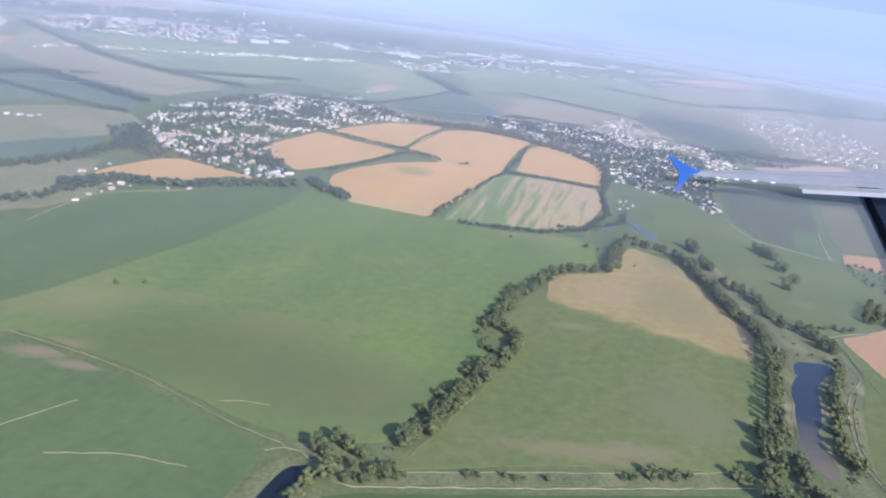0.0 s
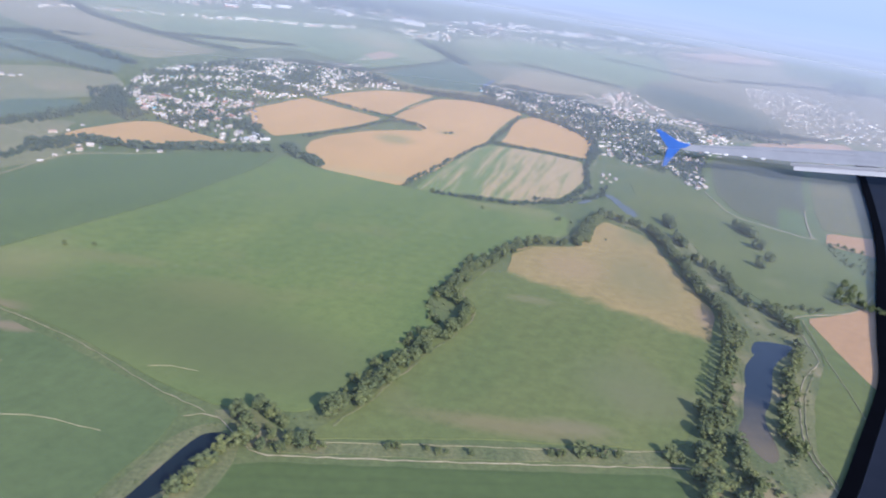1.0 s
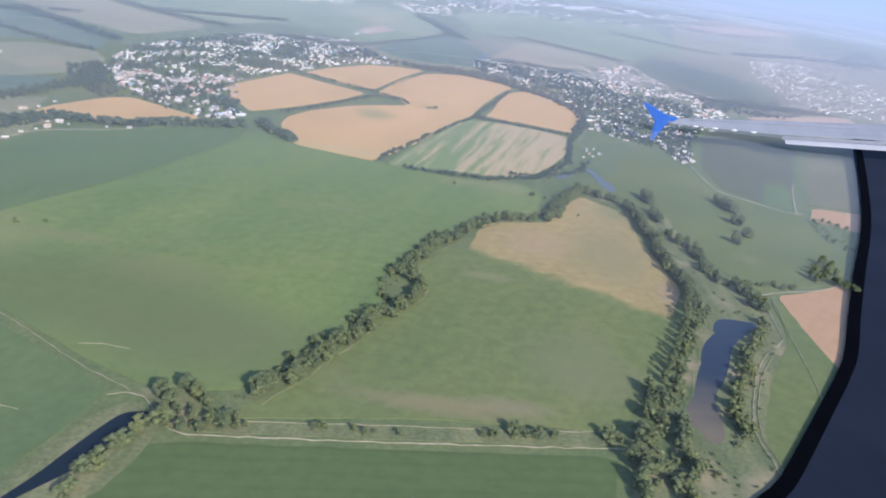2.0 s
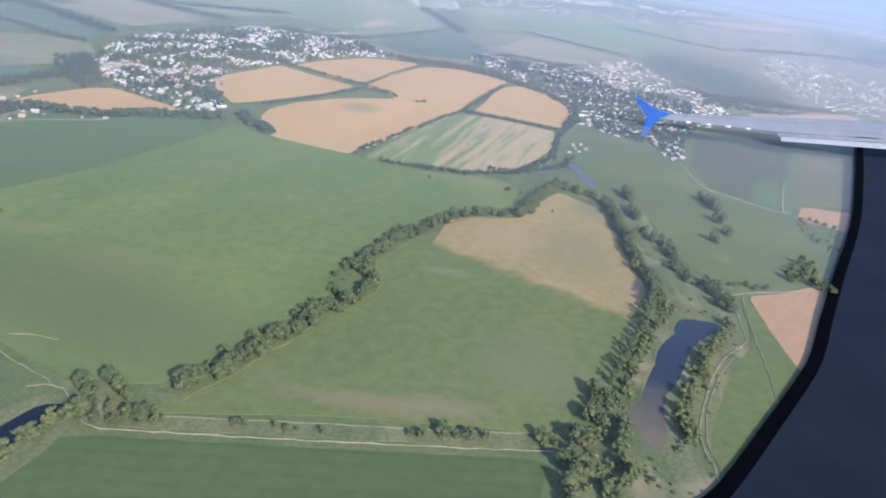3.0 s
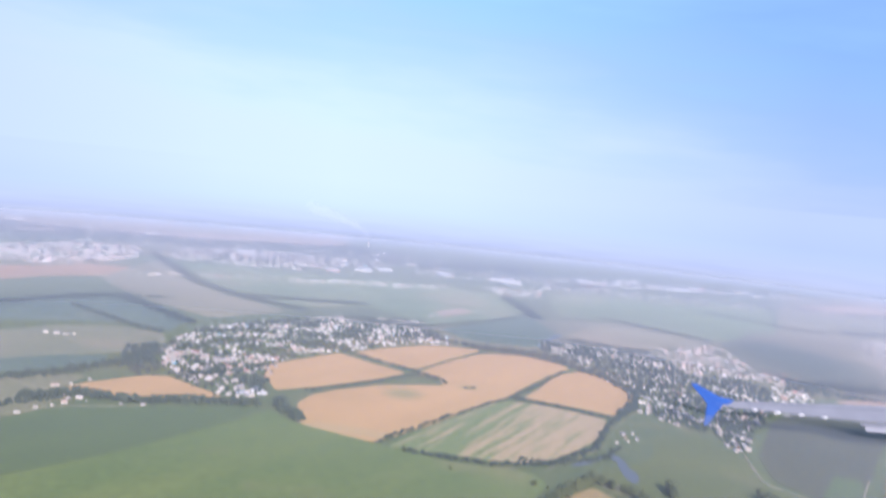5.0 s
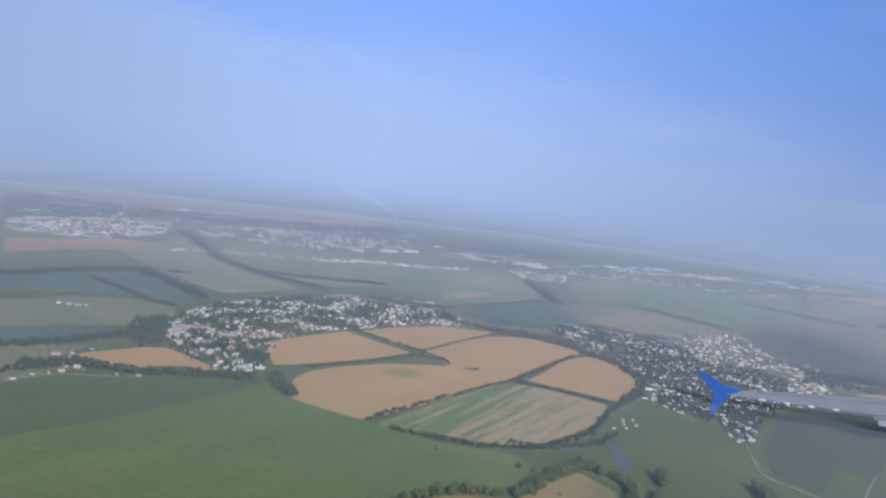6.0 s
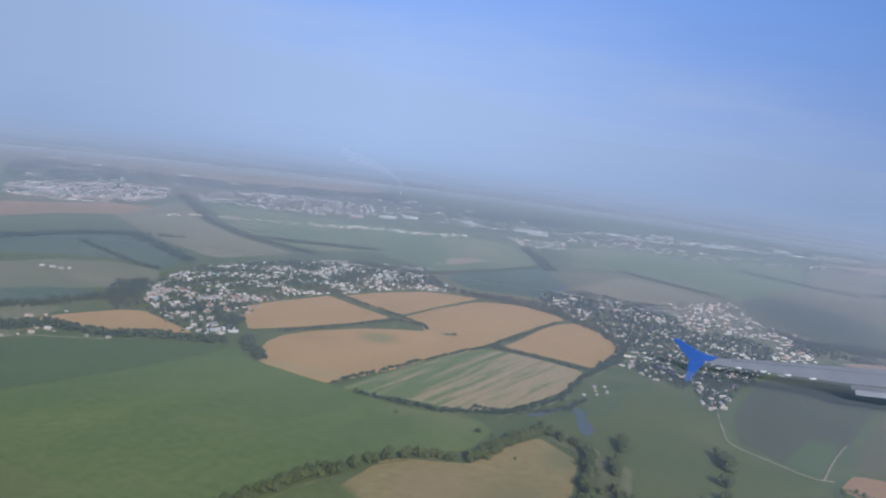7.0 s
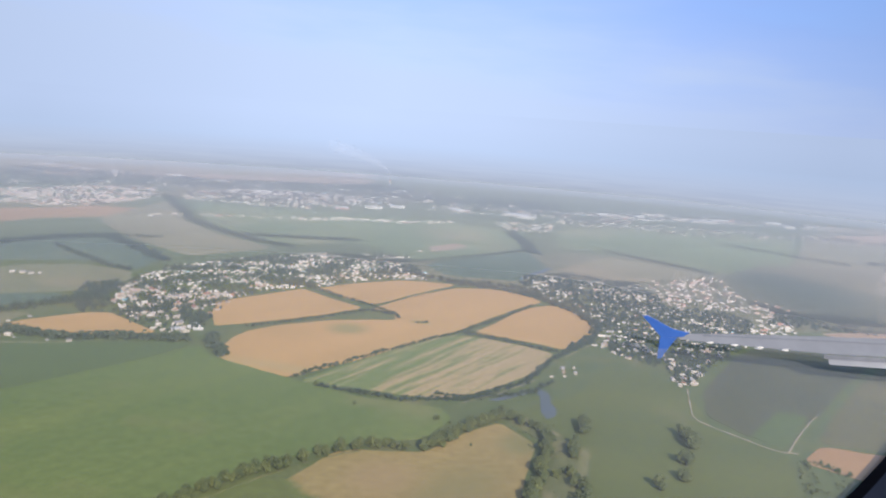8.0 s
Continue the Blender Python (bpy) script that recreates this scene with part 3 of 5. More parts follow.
sheet("crop_field", [(-150, 292), (-99, 269), (-58, 247), (-43, 236), (-44, 222), (-50, 200), (-60, 150), (-160, 130), (-230, 230)], 0.35, M_CROP_DARK, "green crop field below the dirt track", "field", 0.4)
sheet("crop_field", [(-17, 215), (54, 227), (130, 241), (126, 215), (120, 150), (-20, 120), (-42, 172), (-28, 195)], 0.35, M_CROP_LUSH, "lush green crop field beside the dirt track", "field", 0.4)
sheet("crop_field", [(60, 399), (74, 401), (81, 442), (90, 449), (121, 461), (133, 496), (146, 519), (171, 497), (175, 446), (184, 389), (170, 350), (157, 308), (134, 256), (60, 246), (-1, 231), (3, 238), (17, 258), (28, 291), (46, 327), (55, 350), (49, 373)], 0.35, M_CROP_THIN, "thin green crop field turning to tan dry grass", "field", 0.5)
sheet("meadow", [(150, 540), (178, 520), (200, 500), (205, 450), (225, 400), (280, 428), (300, 460), (300, 545), (262, 566), (246, 630), (215, 670), (185, 640), (180, 590)], 0.2, M_MEADOW, "green grazing meadow in the valley", "meadow", 1)
sheet("field", [(236, 399), (262, 413), (276, 424), (291, 426), (340, 380), (290, 300), (243, 300), (241, 316), (238, 353)], 0.35, M_STUBBLE_DARK, "orange-tan harvested field beside the track", "field", 0.4)
sheet("field", [(188, 236), (188, 266), (203, 306), (226, 350), (231, 392), (236, 392), (244, 318), (262, 280), (230, 200)], 0.25, M_CROP_STRIP, "green strip field beside the farm track", "field", 0.4)

# valley floor, banks and water
sheet("river_bank", [(150, 522), (177, 500), (181, 470), (187, 425), (192, 392), (186, 358), (170, 314), (158, 288), (146, 262), (136, 240), (130, 215), (190, 215), (190, 262), (204, 305), (224, 345), (229, 395), (208, 415), (203, 450), (200, 500), (192, 528), (165, 545)], 0.14, M_BANK, "rough grassy valley floor with reeds", "grass", 1.2)
sheet("pond", [(196, 362), (206, 363), (216, 362), (208, 351), (200, 342), (194, 332), (189, 317), (182, 300), (177, 293), (174, 281), (174, 271), (172, 260), (167, 256), (164, 260), (163, 266), (159, 270), (162, 279), (167, 288), (171, 301), (176, 315), (181, 332), (189, 344), (191, 353)], 0.22, M_WATER, "long dark pond with a muddy shallow end", "water", 0.9, 3)
sheet("pond_bank", [(-20, 232), (-32, 234), (-42, 222), (-46, 204), (-54, 180), (-30, 176), (-18, 206)], 0.4, M_BANK, "rough grass bank around a small pond", "grass", 0.8, 4)
sheet("pond", [(-34, 223), (-31, 227), (-25, 229), (-23, 225), (-27, 213), (-32, 200), (-38, 191), (-43, 183), (-46, 178), (-48, 180), (-43, 192), (-39, 207)], 0.46, M_WATER_DARK, "small dark pond under the trees", "water", 0.6, 3)
sheet("grass_verge", [(-14, 221), (45, 231), (132, 247), (128, 255), (83, 246), (29, 236), (-4, 230), (-20, 244), (-34, 240)], 0.2, M_BANK, "dry grassy strip between two tracks", "grass", 0.6)

# tracks and stream
sheet("farm_yard", [(-218, 527), (-213, 535), (-201, 523), (-201, 502), (-213, 504)], 0.34, M_BANK, "worn pale earth of the farm yard", "ground", 0.8, 3.0)
sheet("stream", [(158, 583), (163, 580), (167, 566), (170, 545), (166, 541), (163, 552), (160, 566)], 0.28, M_STREAM, "reedy shallow pool widening the stream", "water", 0.8, 2.5)
sheet("stream", [(154, 588), (159, 588), (164, 580), (166, 570), (163, 566), (160, 573), (156, 578)], 0.3, M_STREAM, "shallow stream pool in the meadow", "water", 0.9, 2.5)
sheet("stream", [(166, 566), (170, 562), (173, 552), (173, 543), (169, 537), (167, 543), (165, 550), (163, 558)], 0.3, M_STREAM, "shallow reedy stream pool in the meadow", "water", 0.9, 2.5)
sheet("stream", [(129, 551), (135, 560), (143, 573), (149, 583), (152, 580), (145, 568), (138, 555)], 0.3, M_STREAM, "narrow shallow stream beside reeds", "water", 0.5, 2.5)
ribbon("shore", [(190, 346), (180, 332), (175, 315), (170, 301), (166, 288), (161, 279), (158, 270)], 4, 0.34, M_BANK, "pale muddy shore of the pond", "shore", 0.5)
TRACKS = [
    ([(-35, 237), (-30, 236), (-24, 230.5), (-18, 223.5), (-12, 220), (0, 221.4), (45, 229), (136, 246)], 1.7, "pale dirt farm track along the crop"),
    ([(-3, 229), (29, 235), (50, 239), (83, 245), (128, 254)], 0.7, "faint pale track along the crop edge"),
    ([(-64, 262), (-56, 264), (-46, 263)], 0.7, "faint pale tractor track in the crop"),
    ([(34, 368), (38, 350), (40, 334), (37, 320), (29, 312), (24, 307)], 0.45, "faint pale path between crop and bushes"),
    ([(-41, 234), (-37, 236.5), (-35, 238.5), (-57, 249), (-95, 272), (-122, 284), (-160, 297)], 1.1, "grassy dirt track between two fields"),
    ([(-109, 219), (-84, 223), (-63, 220)], 0.9, "pale tractor track in the crop"),
    ([(-129, 231), (-122, 240), (-112, 252)], 0.7, "faint tractor track in the crop"),
    ([(188, 225), (187, 238), (186, 254), (185, 267), (188, 281), (194, 298), (200, 314), (210, 332), (222, 348), (225, 373), (229, 398), (261, 413), (278, 425), (302, 458)], 1.6, "twin-rutted farm track beside the pond"),
    ([(190.2, 226), (189, 238), (188, 255), (187, 267), (190, 281), (196, 298), (202, 313), (212, 330)], 1.2, "second rut of the farm track beside the pond"),
    ([(233, 396), (228, 358), (225, 323), (222, 298), (219, 270)], 1.2, "pale straight field track"),
    ([(246, 640), (249, 596), (253, 578), (276, 561), (293, 550), (305, 551)], 4.2, "pale farm track below the village"),
    ([(300, 551), (311, 589), (323, 623)], 3.4, "pale farm track between two fields"),
    ([(117, 538), (133, 566), (149, 605)], 1.6, "narrow lane below the tree hedge"),
    ([(159, 671), (173, 721), (181, 752), (188, 778)], 2.0, "pale village lane beside the trees"),
    ([(289, 781), (295, 826), (301, 875)], 2.4, "straight pale village street"),
    ([(-290, 540), (-270, 534), (-251, 528), (-241, 525), (-230, 512), (-222, 498), (-217, 486)], 2.0, "dirt lane among the farm buildings"),
    ([(-241, 525), (-228, 524), (-214, 518), (-203, 512)], 1.8, "worn earth lane past the farm sheds"),
    ([(-218, 425), (-217, 439), (-213, 464), (-208, 487), (-195, 501), (-169, 516), (-155, 527)], 1.6, "pale headland between crop and hedge"),
    ([(105, 558), (132, 577), (145, 596)], 1.2, "short pale lane beside the hedge"),
]
ribbon("grass_strip", [(8, 241), (20, 263), (35, 296), (49, 323), (57.5, 347), (52, 370), (62, 397), (77, 429), (92, 449)], 3.2, 0.45, M_BANK, "strip of dry straw-coloured grass along the trees", "grass", 0.8)
for pts, width, text in TRACKS:
    ribbon("dirt_track", pts, width, 0.5, M_TRACK if width > 1.3 else M_TRACK_FAINT, text)


# ---- trees ----
def ico(level):
    bm = bmesh.new()
    bmesh.ops.create_icosphere(bm, subdivisions=level, radius=1.0)
    v = np.array([x.co[:] for x in bm.verts])
    bm.verts.index_update()
    f = np.array([[x.index for x in g.verts] for g in bm.faces])
    bm.free()
    return v, f


ICO_FINE, ICO_ROUGH = ico(2), ico(1)


def crown_arrays(rng, height, spread, low, clumps, leaves, shape, leaf, fine=True, bulk=(0.3, 0.5)):
    """Points and triangles of a leafy crown: uneven clumps round the limbs, and loose sprays that break the outline."""
    vs, fs, at = [], [], 0
    bv, bf = ICO_FINE if fine else ICO_ROUGH
    for i in range(clumps):
        h = (i + rng.random()) / clumps
        wide = {"round": math.sin(math.pi * (0.18 + 0.74 * h)), "poplar": 0.55 + 0.45 * math.sin(math.pi * (0.1 + 0.8 * h)), "bush": math.cos(1.2 * h)}[shape]
        a, r = rng.uniform(0, 2 * math.pi), spread * wide * math.sqrt(rng.random()) * 0.86
        size = spread * rng.uniform(*bulk) * (0.75 + 0.4 * wide)
        centre = np.array([r * math.cos(a), r * math.sin(a), low + (height - low - size * 0.6) * h])
        squash = np.array([1.0, 1.0, rng.uniform(0.7, 1.0)])
        jit = 1.0 + np.array([rng.uniform(-0.34, 0.34) for _ in range(len(bv))])[:, None]
        vs.append(bv * jit * size * squash + centre)
        fs.append(bf + at)
        at += len(bv)
    allv = np.concatenate(vs)
    mid = np.array([0, 0, (height + low) / 2])
    for i in range(leaves):
        p = allv[rng.randrange(len(allv))]
        p = p + (p - mid) * rng.uniform(-0.05, 0.14)
        tri = np.array([[rng.uniform(-leaf, leaf) for _ in range(3)] for _ in range(3)])
        vs.append(tri + p)
        fs.append(np.array([[at, at + 1, at + 2]]))
        at += 3
    return np.concatenate(vs), np.concatenate(fs)


def mesh_of(name, v, f, material):
    me = bpy.data.meshes.new(name)
    me.from_pydata(v.tolist(), [], f.tolist())
    me.update()
    me.materials.append(material)
    return me


def trunk_mesh(rng, height, radius):
    """A tapered trunk with three limbs."""
    bm = bmesh.new()

    def limb(a, b, r0, r1):
        d = (b - a).normalized()
        s = d.orthogonal().normalized()
        t = d.cross(s)
        rings = [[bm.verts.new(p + (s * math.cos(k * math.pi / 3) + t * math.sin(k * math.pi / 3)) * r) for k in range(6)] for p, r in ((a, r0), (a.lerp(b, 0.5), (r0 + r1) / 2), (b, r1))]
        for p, q in zip(rings, rings[1:]):
            for k in range(6):
                bm.faces.new((p[k], p[(k + 1) % 6], q[(k + 1) % 6], q[k]))

    fork = Vector((0, 0, height * 0.5))
    limb(Vector((0, 0, -0.2)), fork, radius, radius * 0.65)
    for k in range(3):
        a = k * 2.1 + rng.random()
        limb(fork, fork + Vector((math.cos(a), math.sin(a), 1.6)) * height * 0.22, radius * 0.5, radius * 0.2)
    me = bpy.data.meshes.new("trunk")
    bm.to_mesh(me)
    bm.free()
    me.materials.append(M_BARK)
    return me


def make_tree(name, label, height, spread, low, clumps, leaves, shape, material, seed):
    rng = random.Random(seed)
    top = tagged(new(name), label, "bush" if shape == "bush" else "tree")
    v, f = crown_arrays(rng, height, spread, low, clumps, leaves, shape, 0.5, True, (0.17, 0.33))
    crown = new("crown", mesh_of("crown", v, f, material))
    crown.parent = top
    trunk = new("trunk", trunk_mesh(rng, height * 0.75, height * 0.028))
    trunk.parent = top
    return top


KINDS = {
    "broad": [make_tree("tree", "broad dark green deciduous tree in a field tree line", 9.5, 3.9, 2.0, 30, 680, "round", M_LEAF, 10 + k) for k in range(5)],
    "poplar": [make_tree("poplar", "tall narrow poplar in a row beside the pond", 12.0, 2.9, 1.2, 26, 480, "poplar", M_LEAF, 30 + k) for k in range(3)],
    "willow": [make_tree("willow", "grey-green willow on the pond bank", 7.0, 3.4, 0.8, 22, 380, "round", M_LEAF_GREY, 50 + k) for k in range(3)],
    "bush": [make_tree("bush", "rounded dark bush on the grass verge", 4.6, 2.7, 0.3, 15, 300, "bush", M_LEAF, 70 + k) for k in range(3)],
}
USED = {}
PLANT = random.Random(5)


def plant(kind, x, y, scale=1.0, group=""):
    proto = PLANT.choice(KINDS[kind])
    s = scale * PLANT.uniform(0.78, 1.2)
    m = Matrix.LocRotScale((x, y, 0.1), Euler((PLANT.uniform(-0.05, 0.05), PLANT.uniform(-0.05, 0.05), PLANT.uniform(0, 6.28))), (s * PLANT.uniform(0.9, 1.12), s * PLANT.uniform(0.9, 1.12), s))
    if proto.name in USED:
        ob = copy_thing(proto, m)
    else:
        USED[proto.name] = True
        proto.matrix_basis = m
        ob = proto
    return tagged(ob, group=group)


def along(pts, step, spread, rng):
    line = [Vector((*q, 0)) for q in pts]
    for a, b in zip(line, line[1:]):
        k = max(1, round((b - a).length / step))
        for i in range(k):
            p = a.lerp(b, (i + rng.uniform(-0.3, 0.3)) / k)
            yield p.x + rng.uniform(-spread, spread), p.y + rng.uniform(-spread, spread)


def plant_row(kind, pts, step, spread, scale, group):
    for x, y in along(pts, step, spread, PLANT):
        plant(kind, x, y, scale, group)


LINE_T1 = [(5, 244), (18, 267), (33, 299.5), (47, 325.5), (54.5, 346.5)]
LINE_T1B = [(43, 362), (56, 396), (71, 427), (88, 452), (119, 464), (131, 499), (145, 529)]
plant_row("broad", LINE_T1, 2.1, 3.0, 0.85, "trees along the crop edge")
plant_row("broad", [(54, 347), (51, 356), (43, 362)], 3.0, 2.0, 0.72, "trees along the crop edge")
plant_row("broad", LINE_T1B, 2.5, 3.2, 0.76, "trees along the crop edge")
plant_row("bush", [(10, 262), (30, 312), (40, 328), (33, 350), (48, 390), (60, 425)], 8, 2.5, 0.8, "bushes beside the tree line")
plant_row("broad", [(125, 470), (133, 502), (146, 530), (168, 518), (177, 506)], 2.6, 2.4, 0.8, "trees along the valley edge")
plant_row("broad", [(177, 506), (178, 473), (181, 452), (181, 421), (187, 392), (188, 380)], 2.1, 2.2, 0.84, "trees along the valley edge")
plant_row("broad", [(195, 464), (202, 452), (203, 433), (204, 415), (207, 402)], 3.2, 2.4, 0.74, "trees along the brook")
plant_row("broad", [(216, 405), (220, 389), (221, 371)], 2.6, 3.0, 0.85, "trees above the pond")
plant_row("bush", [(182, 459), (189, 466), (197, 471)], 3.4, 1.2, 0.8, "bushes along the brook")
plant_row("bush", [(208, 403), (223, 408), (241, 411), (255, 415)], 4.6, 1.4, 0.75, "bushes along the farm track")
plant_row("broad", [(277, 430), (282, 421), (288, 416)], 2.6, 2.0, 0.8, "trees by the farm track")
plant_row("poplar", [(186, 387), (180, 359), (165, 316), (155, 291)], 3.8, 0.7, 0.8, "poplars beside the pond")
plant_row("broad", [(152, 285), (146, 266), (141, 250), (136, 232), (132, 216)], 3.3, 4.6, 0.88, "trees beside the pond")
plant_row("willow", [(155, 262), (154, 250), (156, 238), (150, 228), (152, 216)], 3.4, 3.4, 0.85, "willows on the bank")
plant_row("willow", [(182, 352), (174, 330), (165, 306), (159, 287), (154, 272)], 5.0, 2.4, 0.62, "willows on the bank")
plant_row("willow", [(219, 362), (210, 345), (200, 328), (191, 304), (182, 284), (178, 258)], 3.6, 2.6, 0.85, "willows on the bank")
for grove in ([(191, 534), (195, 523)], [(190, 502), (194, 486)], [(245, 550), (248, 538), (251, 525)], [(244, 509), (249, 506)], [(246, 488), (250, 484)], [(236, 471), (239, 470)]):
    plant_row("broad", grove, 1.6, 3.0, 0.9, "trees in the meadow")
for x, y in [(-24, 238), (-18, 243), (-13, 240), (-8, 236), (-20, 234), (-16, 229), (-10, 228), (-4, 227), (-12, 222), (-6, 222), (0, 226), (-18, 224), (2, 230)]:
    plant("broad", x, y, 0.9, "trees by the small pond")
for x, y in [(-22, 241), (-15, 243), (-10, 238), (-13, 234), (-9, 224), (-2, 229), (4, 227)]:
    plant("bush", x, y, 0.7, "trees by the small pond")
plant_row("willow", [(-21, 222), (-26, 210), (-31, 197), (-34, 184)], 2.8, 2.0, 0.82, "trees by the small pond")
for x, y, s in [(7, 228, .8), (28, 233, .95), (31, 233, .8), (41, 235, .95), (45, 234, .8), (48, 235, .6), (56, 236, .75), (84, 242, .75), (88, 242, .8), (95, 246, 1.0), (99, 245, .8), (103, 246, .95), (109, 247, .95), (128, 251, 1.1), (132, 250, .9)]:
    plant("bush", x, y, s, "bushes on the verge")
for x, y, s in [(-140, 356, .8), (-128, 361, .5), (140, 480, .55), (62, 508, .5), (28, 527, .9), (113, 506, .7), (121, 505, .6)]:
    plant("bush", x, y, s, "lone bushes in the fields")
for x, y in [(266, 432), (270, 438), (273, 445), (277, 451), (281, 456), (283, 449), (272, 430), (278, 443), (283, 440), (276, 436), (286, 454), (268, 427)]:
    plant("broad", x, y, 0.72, "trees by the farm track")
for x, y in [(315, 542), (322, 534), (307, 538), (318, 539), (305, 499), (308, 487), (314, 489), (305, 508), (311, 492), (327, 531), (308, 503), (318, 484)]:
    plant("bush", x, y, 0.7, "scrub beside the track")


# ---- hedges, windbreaks and far trees ----
def low_trees(seed, count, height, spread, clumps, leaves):
    rng = random.Random(seed)
    return [crown_arrays(rng, height, spread, -0.3, clumps, leaves, "bush", height * 0.09, False) for _ in range(count)]


SHRUBS = low_trees(3, 6, 5.0, 2.6, 6, 36)


def tree_mass(name, places, label, category, material=None, scale=1.0, spread=0.25, squat=0.72):
    """Many crowns in one mesh, for a hedge or a wood that nobody could count."""
    rng = random.Random(len(places))
    vs, fs, at = [], [], 0
    for x, y in places:
        v, f = SHRUBS[rng.randrange(len(SHRUBS))]
        a, s = rng.uniform(0, 6.28), scale * rng.uniform(1 - spread, 1 + spread)
        c, d = math.cos(a) * s, math.sin(a) * s
        vs.append(np.column_stack([v[:, 0] * c - v[:, 1] * d + x, v[:, 0] * d + v[:, 1] * c + y, v[:, 2] * s * squat]))
        fs.append(f + at)
        at += len(v)
    ob = new(name, mesh_of(name, np.concatenate(vs), np.concatenate(fs), material or M_LEAF_FAR))
    return tagged(ob, label, category, kind="stuff")


def hedge(name, pts, step, spread, scale, label):
    tree_mass(name, list(along(pts, step * 0.62, spread, random.Random(len(label)))), label, "hedge", M_LEAF_FAR, scale * 0.92, 0.3, 0.62)


hedge("hedge", [(-109, 783), (-25, 743), (6, 724), (12, 712)], 3.0, 1.2, 0.75, "dark hedgerow dividing two wheat fields")
hedge("hedge", [(-79, 625), (-50, 671), (-21, 727), (4, 724)], 3.2, 1.3, 0.72, "ragged hedgerow below the wheat field")
hedge("hedge", [(-24, 750), (-8, 790), (8, 840), (14, 872)], 7.0, 0.6, 0.45, "thin broken hedge between stubble fields")
hedge("hedge", [(8, 536), (41, 627), (71, 702), (88, 765), (104, 836)], 2.8, 1.6, 0.75, "thick hedgerow through the harvested fields")
hedge("hedge", [(72, 698), (111, 692), (151, 681)], 2.6, 1.6, 0.95, "tall dark hedge between two fields")
hedge("hedge", [(30, 526), (48, 527), (83, 528), (117, 545), (144, 596), (152, 667), (160, 690)], 2.8, 1.5, 0.9, "dark tree hedge round the striped field")
hedge("hedge", [(158, 690), (169, 726), (170, 780), (143, 828), (103, 868), (60, 885), (5, 900)], 2.4, 4.0, 1.2, "dense tree belt between wheat and village")
hedge("hedge", [(-84, 585), (-76, 572), (-60, 560), (-54, 552)], 1.6, 3.4, 1.6, "clump of hedge trees at the field corner")
hedge("hedge", [(-236, 500), (-205, 528), (-170, 530), (-135, 551), (-95, 570)], 2.6, 2.6, 1.75, "tree line along the edge of the crop")
hedge("hedge", [(-260, 440), (-236, 470), (-222, 496), (-212, 520)], 3.0, 5.0, 1.1, "trees around the farmstead")
hedge("hedge", [(30, 706), (36, 716)], 2.0, 2.0, 0.6, "scrub island in the stubble")
hedge("hedge", [(100, 545), (124, 553), (150, 575), (160, 610)], 3.2, 2.0, 0.8, "bushy hedge beside the lane")

tree_mass("windbreak", list(along([(-690, 1350), (-460, 1100), (-348, 1022), (-228, 978)], 1.5, 6.0, random.Random(1))), "long dark windbreak of trees across pasture", "trees", None, 0.85, 0.3, 0.95)
tree_mass("windbreak", list(along([(-348, 1022), (-187, 1087)], 0.9, 5.0, random.Random(2))), "dark branch of a windbreak", "trees", None, 0.81, 0.3, 0.95)
tree_mass("windbreak", list(along([(-36, 1345), (0, 1260), (44, 1150)], 0.8, 8.0, random.Random(3))), "short dark windbreak beyond the village", "trees", None, 0.87, 0.3, 0.95)
tree_mass("windbreak", list(along([(126, 1252), (272, 1155)], 1.18, 1.8, random.Random(4))), "thin straight windbreak across grassland", "trees", None, 0.62, 0.3, 0.95)
tree_mass("windbreak", list(along([(-560, 690), (-502, 763), (-474, 859), (-440, 906), (-290, 810)], 0.8, 6.5, random.Random(5))), "dark windbreak round a field", "trees", None, 0.93, 0.3, 0.95)
tree_mass("windbreak", list(along([(-440, 815), (-323, 757), (-284, 748)], 1.12, 2.7, random.Random(6))), "dark windbreak between two fields", "trees", None, 0.74, 0.3, 0.95)
tree_mass("windbreak", list(along([(-300, 505), (-262, 560), (-244, 610), (-240, 640), (-251, 690)], 0.74, 8, random.Random(7))), "tree belt leading to the village", "trees", None, 0.81, 0.3, 0.95)
tree_mass("windbreak", list(along([(310, 980), (350, 930), (420, 945), (480, 960)], 1.18, 5.4, random.Random(8))), "tree belt beside the village", "trees", None, 0.81, 0.3, 0.95)
tree_mass("windbreak", list(along([(-70, 985), (-20, 1075), (30, 1190)], 1.67, 2.7, random.Random(9))), "broken line of trees along a lane", "trees", None, 0.62, 0.3, 0.95)
tree_mass("windbreak", list(along([(500, 1420), (640, 1500), (900, 1560)], 1.86, 4.5, random.Random(10))), "distant dark windbreak", "trees", None, 0.99, 0.3, 0.95)

VILLAGE_WEST = [(-250, 694), (-231, 662), (-216, 637), (-186, 610), (-168, 606), (-150, 640), (-137, 664), (-141, 688), (-130, 734), (-115, 772), (-103, 784), (-89, 820), (-55, 873), (-20, 888), (-42, 935), (-70, 965), (-88, 1015), (-135, 998), (-192, 960), (-226, 900), (-258, 826), (-270, 785), (-258, 720)]
HOLLOW = [(-213, 703), (-204, 735), (-182, 750), (-163, 770), (-149, 761), (-160, 732), (-180, 705), (-195, 692)]
VILLAGE_FOOT = [(-196, 612), (-183, 654), (-159, 652), (-137, 696), (-125, 660), (-118, 605), (-108, 612), (-98, 592), (-115, 576), (-150, 583), (-174, 597)]
WOOD_FOOT = [(-160, 664), (-143, 643), (-127, 641), (-112, 630), (-104, 596), (-124, 602), (-142, 628)]
